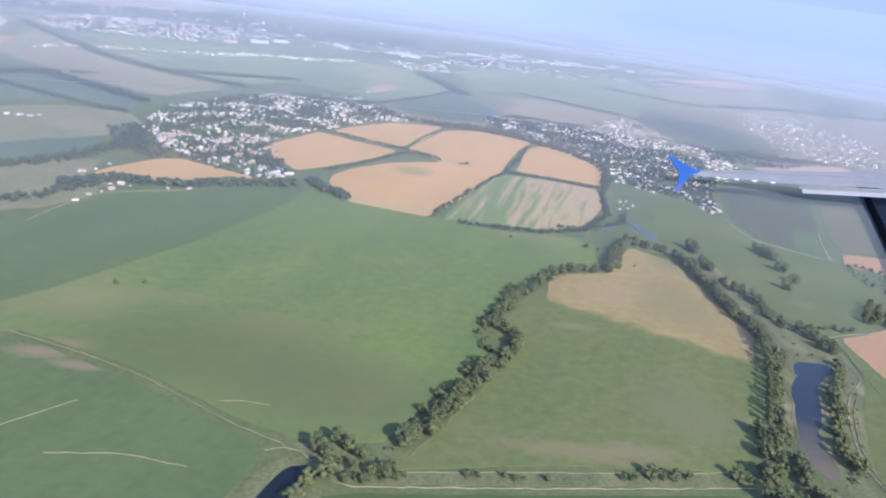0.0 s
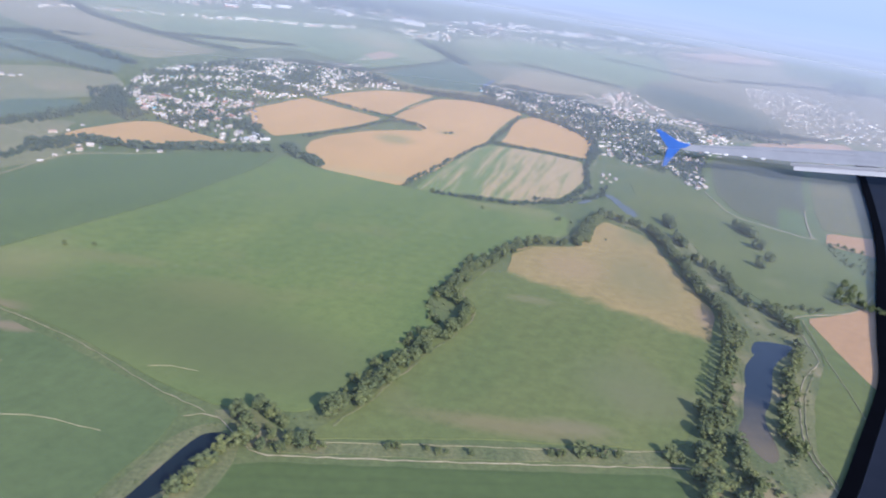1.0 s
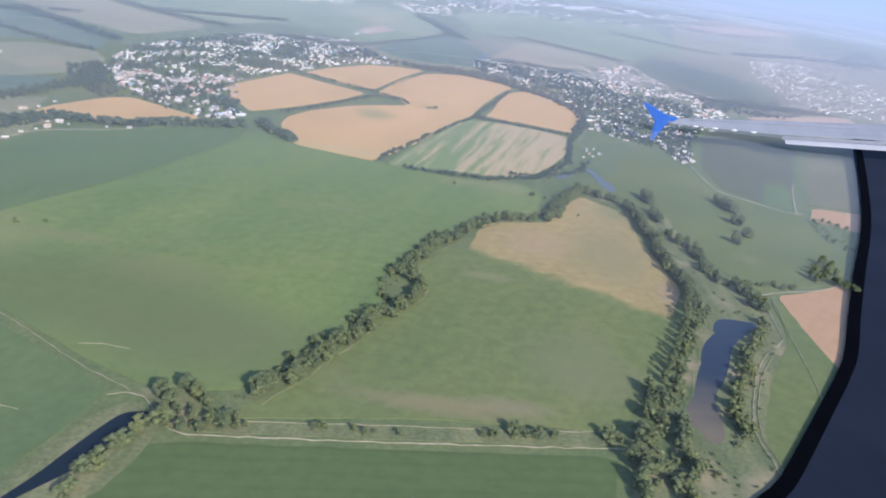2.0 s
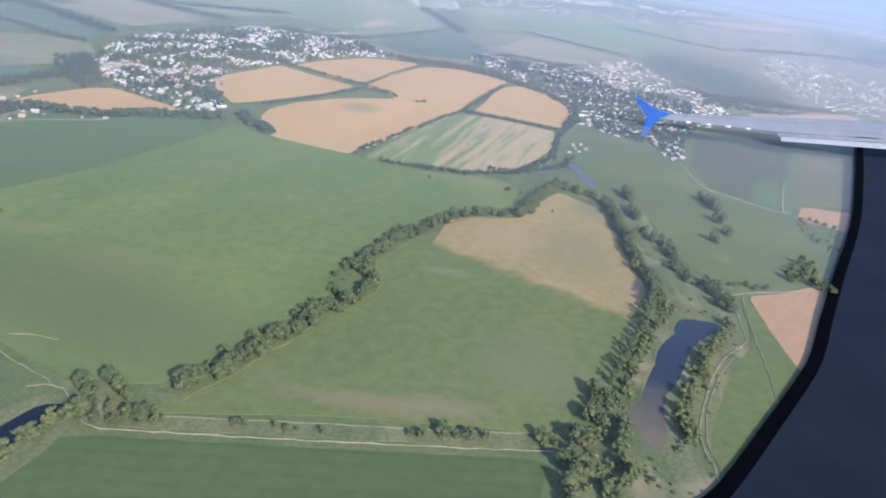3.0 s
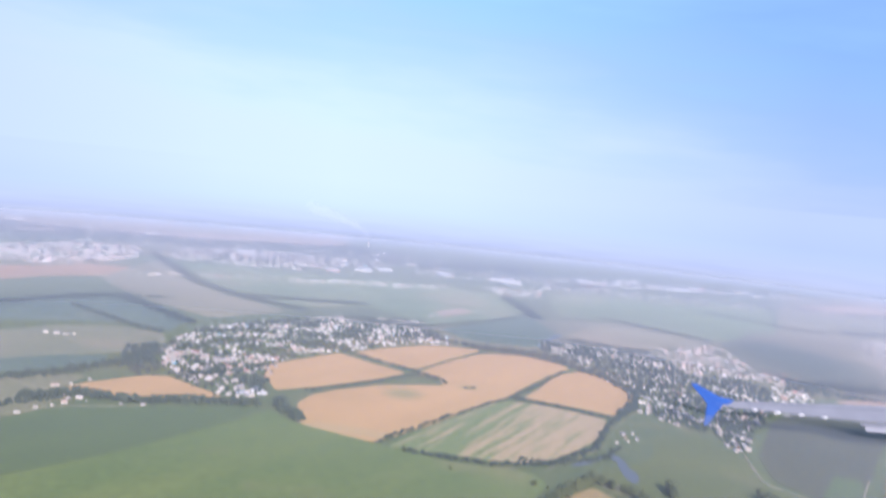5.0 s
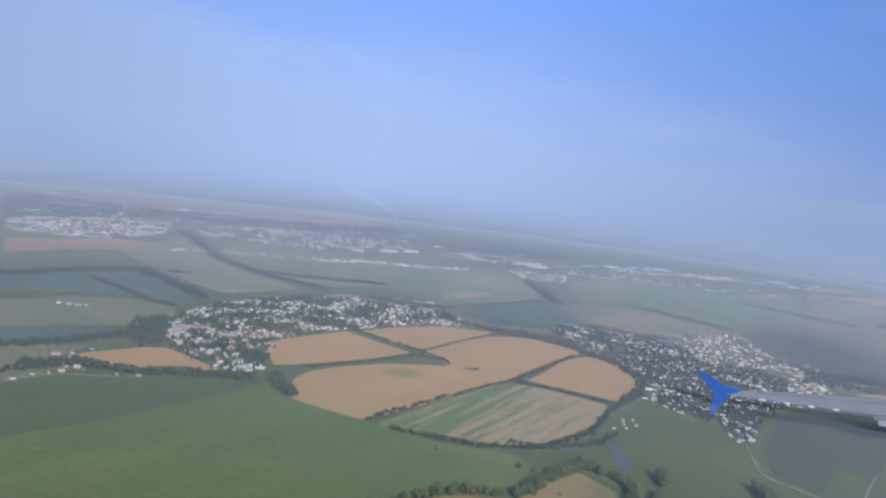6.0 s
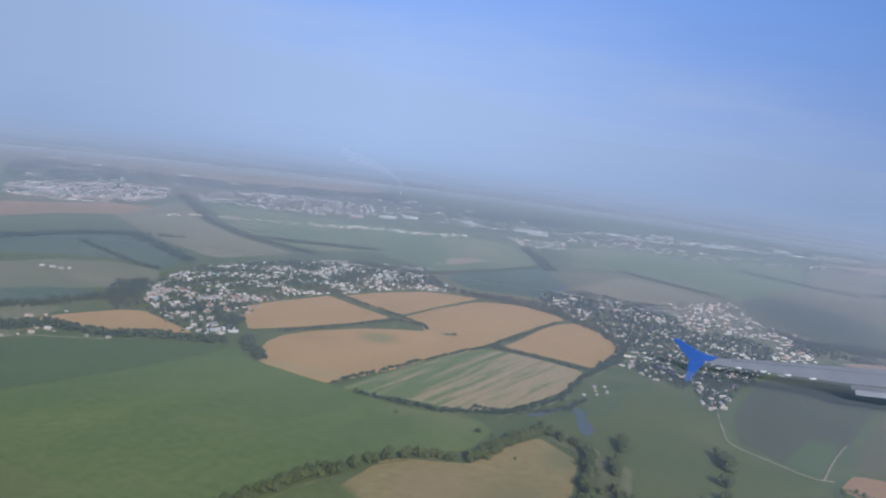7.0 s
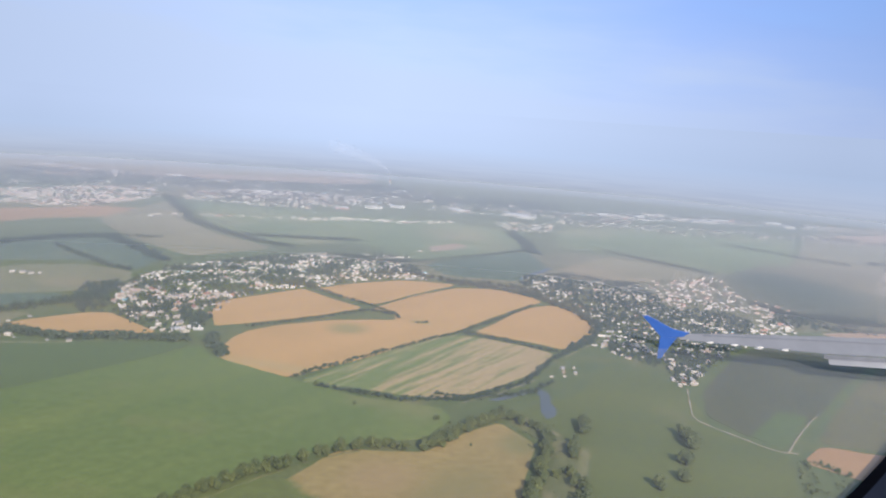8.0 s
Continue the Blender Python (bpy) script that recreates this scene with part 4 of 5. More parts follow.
WOOD_SIDE = [(-274, 676), (-263, 700), (-244, 687), (-214, 634), (-198, 621), (-190, 602), (-211, 597), (-243, 617)]
VILLAGE_EAST = [(59, 973), (96, 1034), (191, 1012), (208, 966), (223, 904), (275, 916), (302, 889), (296, 814), (287, 775), (264, 716), (254, 668), (247, 646), (240, 646), (232, 676), (212, 688), (190, 702), (184, 725), (186, 770), (172, 770), (141, 830), (105, 870), (67, 939)]
KNOTS = [[(306, 895), (335, 925), (342, 867), (298, 790), (290, 818)], [(152, 834), (174, 859), (172, 795), (160, 800)], [(170, 742), (190, 772), (188, 710), (176, 705)], [(236, 640), (250, 640), (255, 665), (236, 668)], [(288, 778), (296, 770), (330, 850), (335, 890), (322, 890), (300, 830)], [(205, 688), (226, 690), (222, 706), (206, 706)]]
VILLAGE_EDGE = [(195, 1040), (273, 1130), (297, 1012), (351, 970), (326, 915), (277, 920), (224, 908), (208, 966)]
VILLAGE_PALE = [(512, 1380), (600, 1415), (655, 1250), (640, 1130), (570, 985), (484, 960), (455, 1046), (462, 1180)]
TOWN = [(-718, 1457), (-633, 1321), (-548, 1324), (-419, 1375), (-328, 1590), (-382, 1690), (-569, 1660), (-672, 1597)]
ESTATE = [(-931, 1184), (-809, 1063), (-711, 1073), (-656, 1133), (-672, 1285), (-780, 1440), (-877, 1405), (-899, 1279)]
TOWN_WOODS = [(-1214, 1462), (-967, 1219), (-900, 1433), (-772, 1538), (-600, 1700), (-407, 1700), (-243, 1690), (-34, 1790), (-54, 1930), (-306, 1863), (-420, 1960), (-541, 1990), (-655, 1866), (-767, 1761), (-918, 1711), (-1081, 1657), (-1255, 1633)]


def scatter(poly, step, rng, keep=1.0, angle=0.0, jitter=0.35, clump=0.0, grain=45.0):
    xs, ys = [p[0] for p in poly], [p[1] for p in poly]
    cx, cy = sum(xs) / len(xs), sum(ys) / len(ys)
    reach = max(max(xs) - min(xs), max(ys) - min(ys))
    k = int(reach / min(step)) + 2
    c, s = math.cos(angle), math.sin(angle)
    out = []
    for i in range(-k, k):
        for j in range(-k, k):
            u, v = (i + rng.uniform(-jitter, jitter)) * step[0], (j + rng.uniform(-jitter, jitter)) * step[1]
            x, y = cx + u * c - v * s, cy + u * s + v * c
            odds = keep * (1 + clump * 2.2 * noise.noise((x / grain, y / grain, 4.0)))
            if rng.random() < odds and inside(x, y, poly):
                out.append((x, y))
    return out


RNG = random.Random(11)
tree_mass("village_trees", [p for p in scatter(VILLAGE_WEST, (4.6, 4.6), RNG, 0.56, 0.5, 0.5, -1.1, 30.0) if not inside(*p, HOLLOW) or RNG.random() < 0.6], "garden trees among the white village houses", "trees", M_LEAF_FAR, 0.8, 0.45)
tree_mass("wood", scatter([(-190, 629), (-171, 621), (-168, 645), (-156, 642), (-154, 621), (-163, 595), (-179, 605)], (3.8, 3.8), RNG, 0.6, 0.5, 0.5, 1.0, 14.0), "dark copse among the lowest houses", "trees", M_LEAF_FAR, 0.9, 0.35, 0.85)
tree_mass("wood", scatter([(-87, 912), (-66, 950), (-29, 906), (14, 907), (69, 916), (116, 886), (109, 860), (59, 884), (17, 880), (-20, 892)], (4.4, 4.4), RNG, 0.75, 0.5, 0.5, 0.6, 20.0), "dark wood between the two villages", "trees", M_LEAF_FAR, 0.95, 0.35, 0.8)
tree_mass("village_trees", scatter(VILLAGE_FOOT, (4.6, 4.6), RNG, 0.4, 0.5, 0.5, -0.6, 20.0), "garden trees below the village", "trees", M_LEAF_FAR, 0.6, 0.4)
tree_mass("wood", scatter(WOOD_FOOT, (3.6, 3.6), RNG, 0.5, 0.5, 0.5, 1.0, 14.0), "dark copse at the foot of the village", "trees", M_LEAF_FAR, 0.9, 0.35, 0.9)
tree_mass("wood", scatter(WOOD_SIDE, (4.2, 4.2), RNG, 0.6, 0.5, 0.5, 1.0, 20.0), "dark copse beside the village", "trees", M_LEAF_FAR, 0.95, 0.45, 0.62)
tree_mass("village_trees", scatter(VILLAGE_EAST, (4.4, 4.4), RNG, 0.72, 0.2, 0.5, -0.6, 26.0), "dense garden trees covering the valley village", "trees", M_LEAF_FAR, 0.86, 0.35, 0.6)
tree_mass("wood", scatter([(326, 947), (419, 992), (455, 958), (411, 897), (355, 889), (316, 881)], (6, 6), RNG, 0.6, 0.5, 0.5, 0.8, 40.0), "dark tree belt between two villages", "trees", M_LEAF_FAR, 1.1, 0.35)
tree_mass("wood", scatter([(471, 1723), (542, 1703), (673, 1777), (700, 1830), (555, 1745), (500, 1790)], (8, 8), RNG, 0.7, 0.5, 0.5), "dark distant wood in the haze", "trees", M_LEAF_FAR, 0.9, 0.35)
tree_mass("wood", scatter([(825, 1750), (884, 1756), (820, 1554), (726, 1422), (705, 1493)], (9, 9), RNG, 0.6, 0.5, 0.5, 1.0, 60.0), "dark distant wood beyond the pale settlement", "trees", M_LEAF_FAR, 1.0, 0.35)
tree_mass("wood", list(along([(-445, 905), (-428, 920)], 2.2, 5, RNG)) + list(along([(-417, 923), (-392, 937)], 2.2, 4, RNG)), "small dark copse in the pasture", "trees", M_LEAF_FAR, 1.0, 0.35)
tree_mass("village_trees", scatter(VILLAGE_EDGE, (8, 8), RNG, 0.5, 0.2, 0.5), "sparse trees among pale houses", "trees", M_LEAF_FAR, 0.55, 0.4)
tree_mass("village_trees", scatter(VILLAGE_PALE, (12, 12), RNG, 0.4, 0.2, 0.5), "sparse trees in the pale settlement", "trees", M_LEAF_FAR, 0.6, 0.4)
tree_mass("town_trees", scatter(TOWN, (11, 11), RNG, 0.7, 0.1, 0.5, -0.6, 60.0) + scatter(ESTATE, (13, 13), RNG, 0.35, 0.1, 0.5, -0.6, 60.0), "trees along the streets of the town", "trees", M_LEAF_FAR, 1.2, 0.4, 0.6)
tree_mass("town_trees", scatter(TOWN_WOODS, (11, 11), RNG, 0.78, 0.1, 0.5, 0.7, 70.0), "dark wooded belt behind the town", "trees", M_LEAF_FAR, 1.6, 0.4, 0.6)


tree_mass("town_trees", scatter([(-260, 1590), (0, 1680), (150, 1790), (430, 1930), (620, 2020), (600, 2060), (400, 2020), (120, 1880), (-100, 1760), (-260, 1680)], (10, 10), RNG, 0.6, 0.1, 0.5, 0.8, 50.0), "dark tree belt along the town edge", "trees", M_LEAF_FAR, 1.0, 0.4, 0.6)

VALLEY = [(150, 515), (178, 480), (184, 430), (190, 392), (184, 355), (170, 316), (158, 286), (148, 262), (160, 225), (186, 230), (186, 262), (200, 305), (220, 345), (226, 392), (206, 412), (200, 450), (196, 500), (170, 540)]
POND = [(193, 364), (218, 366), (203, 342), (193, 320), (185, 299), (179, 290), (176, 270), (173, 257), (165, 254), (157, 269), (164, 288), (173, 316), (179, 334)]
tree_mass("scrub", [p for p in scatter(VALLEY, (4.2, 4.2), RNG, 0.42, 0.3, 0.5, 0.8, 18.0) if not inside(*p, POND)], "low grey-green scrub and reeds on the valley floor", "scrub", M_LEAF_GREY, 0.34, 0.5, 0.6)
tree_mass("scrub", [p for p in scatter([(190, 392), (183, 354), (171, 319), (159, 288), (150, 266), (157, 262), (166, 284), (178, 318), (190, 348), (196, 372)], (3.2, 3.2), RNG, 0.7, 0.3, 0.5) if not inside(*p, POND)], "olive willow scrub along the pond bank", "scrub", M_LEAF_GREY, 0.5, 0.4, 0.65)
tree_mass("scrub", [p for p in scatter([(192, 398), (186, 362), (172, 318), (160, 290), (147, 264), (136, 242), (130, 222), (150, 216), (166, 232), (158, 252), (154, 268), (164, 290), (174, 318), (184, 342), (194, 366)], (3.0, 3.0), RNG, 0.55, 0.3, 0.5, 0.6, 12.0) if not inside(*p, POND)], "olive thicket between the poplars and the pond", "scrub", M_LEAF_GREY, 0.62, 0.5, 0.75)
tree_mass("scrub", [p for p in scatter([(214, 366), (226, 388), (222, 360), (206, 330), (196, 305), (186, 280), (182, 258), (175, 256), (178, 282), (186, 300), (196, 326)], (3.2, 3.2), RNG, 0.5, 0.3, 0.5) if not inside(*p, POND)], "olive bushes on the far pond bank", "scrub", M_LEAF_GREY, 0.5, 0.5, 0.7)
tree_mass("scrub", scatter([(302, 548), (322, 545), (329, 518), (316, 500), (302, 499)], (3.0, 3.0), RNG, 0.55, 0.3, 0.5, 0.8, 10.0), "grey scrub and rubble beside the farm track", "scrub", M_LEAF_GREY, 0.4, 0.5, 0.6)
tree_mass("scrub", scatter([(-20, 232), (-30, 236), (-42, 222), (-50, 200), (-54, 182), (-47, 180), (-41, 200), (-38, 217), (-30, 230)], (3.0, 3.0), RNG, 0.4, 0.3, 0.5), "low scrub on the bank of the small pond", "scrub", M_LEAF_GREY, 0.25, 0.5, 0.6)
tree_mass("scrub", scatter([(-14, 222), (45, 231), (130, 247), (128, 254), (83, 246), (29, 236), (-2, 230)], (4.0, 4.0), RNG, 0.3, 0.3, 0.5), "tussocks of rough grass on the verge", "scrub", M_LEAF_GREY, 0.14, 0.5, 0.6)
tree_mass("scrub", scatter([(2, 240), (20, 265), (42, 315), (52, 345), (38, 362), (50, 395), (66, 428), (60, 432), (44, 398), (32, 350), (38, 325), (6, 268), (-2, 247), (-24, 244)], (4.0, 4.0), RNG, 0.4, 0.3, 0.5), "low bushes under the tree line", "scrub", M_LEAF_GREY, 0.3, 0.6, 0.6)


# ---- houses ----
def box(bm, x0, x1, y0, y1, z0, z1):
    v = [bm.verts.new((x, y, z)) for z in (z0, z1) for x, y in ((x0, y0), (x1, y0), (x1, y1), (x0, y1))]
    for f in ((0, 3, 2, 1), (4, 5, 6, 7), (0, 1, 5, 4), (1, 2, 6, 5), (2, 3, 7, 6), (3, 0, 4, 7)):
        bm.faces.new([v[i] for i in f])


def gable_body(bm, l, w, h, rise):
    """Walls with pointed ends, the ridge along x."""
    v = [bm.verts.new(p) for p in ((-l, -w, -0.3), (l, -w, -0.3), (l, w, -0.3), (-l, w, -0.3), (-l, -w, h), (l, -w, h), (l, w, h), (-l, w, h), (-l, 0, h + rise), (l, 0, h + rise))]
    for f in ((0, 1, 5, 4), (2, 3, 7, 6), (1, 2, 6, 9, 5), (3, 0, 4, 8, 7)):
        bm.faces.new([v[i] for i in f])


def gable_roof(bm, l, w, h, rise, over=0.35, thick=0.18):
    """Two sloping slabs with eaves."""
    k = rise / w
    for s in (-1, 1):
        pts = [(-l - over, s * (w + over), h - over * k), (l + over, s * (w + over), h - over * k), (l + over, 0, h + rise), (-l - over, 0, h + rise)]
        a = [bm.verts.new((x, y, z + 0.02)) for x, y, z in pts]
        b = [bm.verts.new((x, y, z + 0.02 + thick)) for x, y, z in pts]
        for f in (a[::-1], b):
            bm.faces.new(f)
        for i in range(4):
            j = (i + 1) % 4
            bm.faces.new((a[i], a[j], b[j], b[i]))
    bmesh.ops.recalc_face_normals(bm, faces=bm.faces[:])


def make_house(l, w, h, rise, label, wing=0.0):
    top = tagged(new("house"), label, "house")
    bm = bmesh.new()
    gable_body(bm, l, w, h, rise)
    if wing:
        box(bm, -l, -l + wing, -w - wing, -w + 0.02, -0.3, h * 0.8)
    wall = part("wall", bm, M_WALL, top)
    bm = bmesh.new()
    gable_roof(bm, l, w, h, rise)
    roof = part("roof", bm, M_ROOF, top)
    if wing:
        bm = bmesh.new()
        box(bm, -l - 0.2, -l + wing + 0.2, -w - wing - 0.2, -w - 0.36, h * 0.8, h * 0.8 + 0.2)
        part("porch_roof", bm, M_ROOF, top)
    bm = bmesh.new()
    box(bm, l * 0.4, l * 0.4 + 0.5, -0.25, 0.25, h + rise * 0.7, h + rise + 0.7)
    part("chimney", bm, M_ROOF_BRICK, roof, "small brick chimney")
    for x in (-l * 0.5, l * 0.1, l * 0.6):
        bm = bmesh.new()
        box(bm, x - 0.35, x + 0.35, -w - 0.03, -w + 0.05, h * 0.35, h * 0.8)
        part("window", bm, M_GLASS_DARK, wall)
    return top


HOUSES = [
    make_house(3.0, 2.1, 2.4, 1.3, "small whitewashed village house with a sheet roof"),
    make_house(3.8, 2.3, 2.6, 1.5, "whitewashed village house with a gabled roof"),
    make_house(2.6, 2.4, 2.5, 1.6, "compact pale house with a steep roof"),
    make_house(4.6, 2.2, 2.5, 1.2, "long low whitewashed village house"),
    make_house(3.4, 2.3, 2.6, 1.4, "pale village house with a side porch", 1.8),
]
FIRST = set()
STREET = random.Random(21)


def place_house(x, y, angle, scale, group):
    proto = HOUSES[STREET.randrange(len(HOUSES))]
    m = Matrix.LocRotScale((x, y, 0.25), Euler((0, 0, angle)), (scale * STREET.uniform(0.75, 1.5), scale * STREET.uniform(0.8, 1.15), scale * STREET.uniform(0.7, 1.0)))
    if proto.name in FIRST:
        proto = copy_thing(proto, m @ Matrix.Diagonal((*(1 / k for k in proto.scale), 1)))
    else:
        FIRST.add(proto.name)
        proto.matrix_basis = m
    return tagged(proto, group=group)


def house_mass(name, places, angle, size, label, tall=1.0, roofs=None):
    """Distant gabled houses in one mesh, with walls and roofs."""
    rng = random.Random(len(places) + 3)
    verts, faces, slots = [], [], []
    for x, y in places:
        grow = size * rng.choice((0.62, 0.75, 0.75, 0.9, 1.0, 1.35))
        l, w, h = grow * rng.uniform(0.8, 2.1), grow * rng.uniform(0.45, 0.75), size * rng.uniform(0.42, 0.62) * tall
        a = angle + rng.choice((0, 0, 0, math.pi / 2)) + rng.uniform(-0.15, 0.15)
        c, s, r, k = math.cos(a), math.sin(a), w * rng.uniform(0.4, 0.7), len(verts)
        for px, py, pz in ((-l, -w, -0.3), (l, -w, -0.3), (l, w, -0.3), (-l, w, -0.3), (-l, -w, h), (l, -w, h), (l, w, h), (-l, w, h), (-l, 0, h + r), (l, 0, h + r)):
            verts.append((x + px * c - py * s, y + px * s + py * c, pz))
        for f in ((0, 1, 5, 4), (2, 3, 7, 6), (1, 2, 6, 9, 5), (3, 0, 4, 8, 7)):
            faces.append(tuple(k + i for i in f))
            slots.append(0)
        k = len(verts)
        o = 0.1 * w
        for px, py, pz in ((-l - o, -w - o, h - o * r / w), (l + o, -w - o, h - o * r / w), (l + o, w + o, h - o * r / w), (-l - o, w + o, h - o * r / w), (-l - o, 0, h + r + 0.1), (l + o, 0, h + r + 0.1)):
            verts.append((x + px * c - py * s, y + px * s + py * c, pz))
        for f in ((0, 1, 5, 4), (2, 3, 4, 5)):
            faces.append(tuple(k + i for i in f))
            slots.append(1)
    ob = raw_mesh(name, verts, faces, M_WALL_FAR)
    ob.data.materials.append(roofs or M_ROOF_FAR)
    ob.data.polygons.foreach_set("material_index", slots)
    return tagged(ob, label, "houses", kind="stuff")


west = [p for p in scatter(VILLAGE_WEST, (4.6, 6.4), STREET, 0.6, 1.08, 0.5, 1.1, 30.0) if not inside(*p, HOLLOW) or STREET.random() < 0.4]
west += [p for p in scatter(VILLAGE_FOOT, (5.8, 7.4), STREET, 0.5, 1.08, 0.42, 0.6, 20.0) if not inside(*p, WOOD_FOOT)]
west.sort(key=lambda p: p[1] + abs(p[0] + 150) * 0.3)
for x, y in west[:190]:
    place_house(x, y, 1.08 + STREET.choice((0, 0, math.pi / 2)) + STREET.uniform(-0.2, 0.2), STREET.choice((0.3, 0.36, 0.42, 0.48, 0.56, 0.74)), "houses of the western village")
house_mass("village_houses", west[190:], 1.08, 1.25, "rows of white village houses further up the slope")
east = scatter(VILLAGE_EAST, (6.2, 6.8), STREET, 0.52, 0.3, 0.45, 0.9, 22.0)
for knot in KNOTS:
    east += scatter(knot, (5.6, 6.4), STREET, 0.5, 0.3, 0.45)
east.sort(key=lambda p: p[1])
for x, y in east[:75]:
    place_house(x, y, 0.3 + STREET.choice((0, math.pi / 2)) + STREET.uniform(-0.2, 0.2), STREET.uniform(0.34, 0.6), "houses of the valley village")
house_mass("village_houses", east[75:], 0.3, 1.3, "white houses among trees in the valley village")
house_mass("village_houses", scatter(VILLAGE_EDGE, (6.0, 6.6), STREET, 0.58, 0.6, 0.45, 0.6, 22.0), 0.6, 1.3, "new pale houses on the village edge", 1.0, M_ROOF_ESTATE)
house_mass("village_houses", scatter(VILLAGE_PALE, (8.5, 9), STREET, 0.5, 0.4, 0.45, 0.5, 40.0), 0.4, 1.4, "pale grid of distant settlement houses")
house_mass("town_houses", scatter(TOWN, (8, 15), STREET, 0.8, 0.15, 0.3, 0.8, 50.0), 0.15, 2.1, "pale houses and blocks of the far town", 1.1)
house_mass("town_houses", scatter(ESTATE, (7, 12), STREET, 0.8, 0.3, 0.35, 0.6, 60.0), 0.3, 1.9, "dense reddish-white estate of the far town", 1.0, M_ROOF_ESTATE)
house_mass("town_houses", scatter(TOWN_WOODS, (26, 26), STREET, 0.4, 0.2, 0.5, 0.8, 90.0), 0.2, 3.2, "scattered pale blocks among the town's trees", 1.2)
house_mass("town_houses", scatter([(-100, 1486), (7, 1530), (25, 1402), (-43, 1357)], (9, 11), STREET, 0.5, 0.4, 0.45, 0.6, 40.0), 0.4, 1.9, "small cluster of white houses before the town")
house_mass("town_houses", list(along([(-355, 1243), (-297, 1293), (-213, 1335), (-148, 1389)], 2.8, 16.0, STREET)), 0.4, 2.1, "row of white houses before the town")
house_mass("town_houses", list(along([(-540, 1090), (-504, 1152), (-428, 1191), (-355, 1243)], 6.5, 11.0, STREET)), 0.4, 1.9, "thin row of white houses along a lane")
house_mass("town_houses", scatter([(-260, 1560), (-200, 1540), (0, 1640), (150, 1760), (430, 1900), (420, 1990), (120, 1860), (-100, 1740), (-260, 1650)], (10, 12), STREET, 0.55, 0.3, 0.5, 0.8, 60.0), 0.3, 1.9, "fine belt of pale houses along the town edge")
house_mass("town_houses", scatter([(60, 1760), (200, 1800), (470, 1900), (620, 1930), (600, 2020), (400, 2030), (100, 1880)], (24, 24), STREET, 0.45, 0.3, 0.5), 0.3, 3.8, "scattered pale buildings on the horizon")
for x, y, a, s in [(-235, 536, 0.4, 1.3), (-216, 520, 0.9, 1.3), (-227, 563, 0.3, 0.9), (-158, 527, 0.4, 1.1), (-171, 521, 0.4, 0.9), (-133, 553, 0.5, 1.0), (-100, 564, 0.5, 1.3), (-211, 472, 0.6, 0.9), (-209, 486, 0.2, 1.0), (-202, 504, 0.8, 1.1), (-201, 518, 0.3, 1.2), (-207, 514, 1.2, 1.0), (-212, 526, 0.5, 0.9), (-222, 508, 0.2, 0.8), (-205, 496, 0.9, 0.9), (-194, 516, 0.6, 0.8), (-229, 545, 0.6, 0.8), (-343, 682, 0.7, 1.6), (-338, 687, 0.8, 1.5), (-352, 681, 0.8, 1.5), (-361, 678, 0.5, 1.2), (162, 640, 0.5, 1.2), (169, 646, 1.2, 1.1), (172, 634, 0.3, 1.0), (158, 618, 0.4, 0.9), (166, 624, 0.2, 1.0), (164, 632, 1.0, 0.9), (250, 655, 0.8, 1.0), (244, 648, 0.2, 0.9), (-110, 996, 0.3, 1.4), (-90, 1060, 0.3, 1.4), (-80, 1085, 0.6, 1.3)]:
    place_house(x, y, a, s * STREET.choice((0.3, 0.38, 0.46)), "scattered farm houses")


def make_shed(name, x, y, l, w, h, angle, walls, roof, label):
    """A long industrial hall: walls, low gabled roof, a row of gates."""
    top = tagged(new(name), label, "building", "halls of the far town")
    top.matrix_basis = pose(x, y, 0, 0, 0, angle)
    bm = bmesh.new()
    gable_body(bm, l, w, h, w * 0.2)
    wall = part("wall", bm, walls, top)
    bm = bmesh.new()
    gable_roof(bm, l, w, h, w * 0.2, 0.5, 0.4)
    part("roof", bm, roof, top)
    for k in range(max(2, int(l / 9))):
        bm = bmesh.new()
        gx = -l + (k + 0.5) * 2 * l / max(2, int(l / 9))
        box(bm, gx - 1.6, gx + 1.6, -w - 0.08, -w + 0.1, 0, h * 0.65)
        part("gate", bm, M_CONCRETE, wall)


for x, y, l, w, a, red in [(-368, 1424, 22, 9, 28, 1), (-331, 1485, 30, 10, 28, 0), (-304, 1537, 26, 10, 28, 0), (-196, 1585, 26, 14, -30, 0), (-83, 1609, 40, 9, 12, 0), (-60, 1580, 34, 9, 12, 0), (61, 1782, 26, 12, 25, 0), (135, 1813, 16, 9, 25, 0), (262, 1842, 42, 8, 22, 0), (300, 1894, 26, 9, 22, 0), (409, 1958, 32, 9, 20, 0), (-1142, 1653, 22, 10, 20, 0), (-1068, 1669, 28, 10, 20, 0), (-1300, 1700, 40, 10, 15, 0), (-940, 1720, 30, 10, 20, 0), (-420, 1880, 26, 10, 20, 0), (-610, 1560, 30, 10, 25, 0)]:
    make_shed("warehouse", x, y, l * 0.55, w * 0.6, 3.6, a, M_SHED_WHITE if not red else M_SHED_RED, M_SHED_WHITE if red or l < 35 else M_CONCRETE, "long red-walled industrial hall" if red else "long white industrial hall at the town")
make_shed("farm_hall", -118, 589, 3.6, 1.4, 1.4, 55, M_WALL, M_CONCRETE, "low pale farm shed by the hedgerow")
make_shed("farm_hall", -104, 597, 3.4, 1.3, 1.3, 30, M_WALL, M_SHED_WHITE, "low pale farm shed by the hedgerow")
make_shed("farm_hall", -113, 608, 3.0, 1.3, 1.3, -40, M_WALL, M_CONCRETE, "low pale farm shed by the hedgerow")
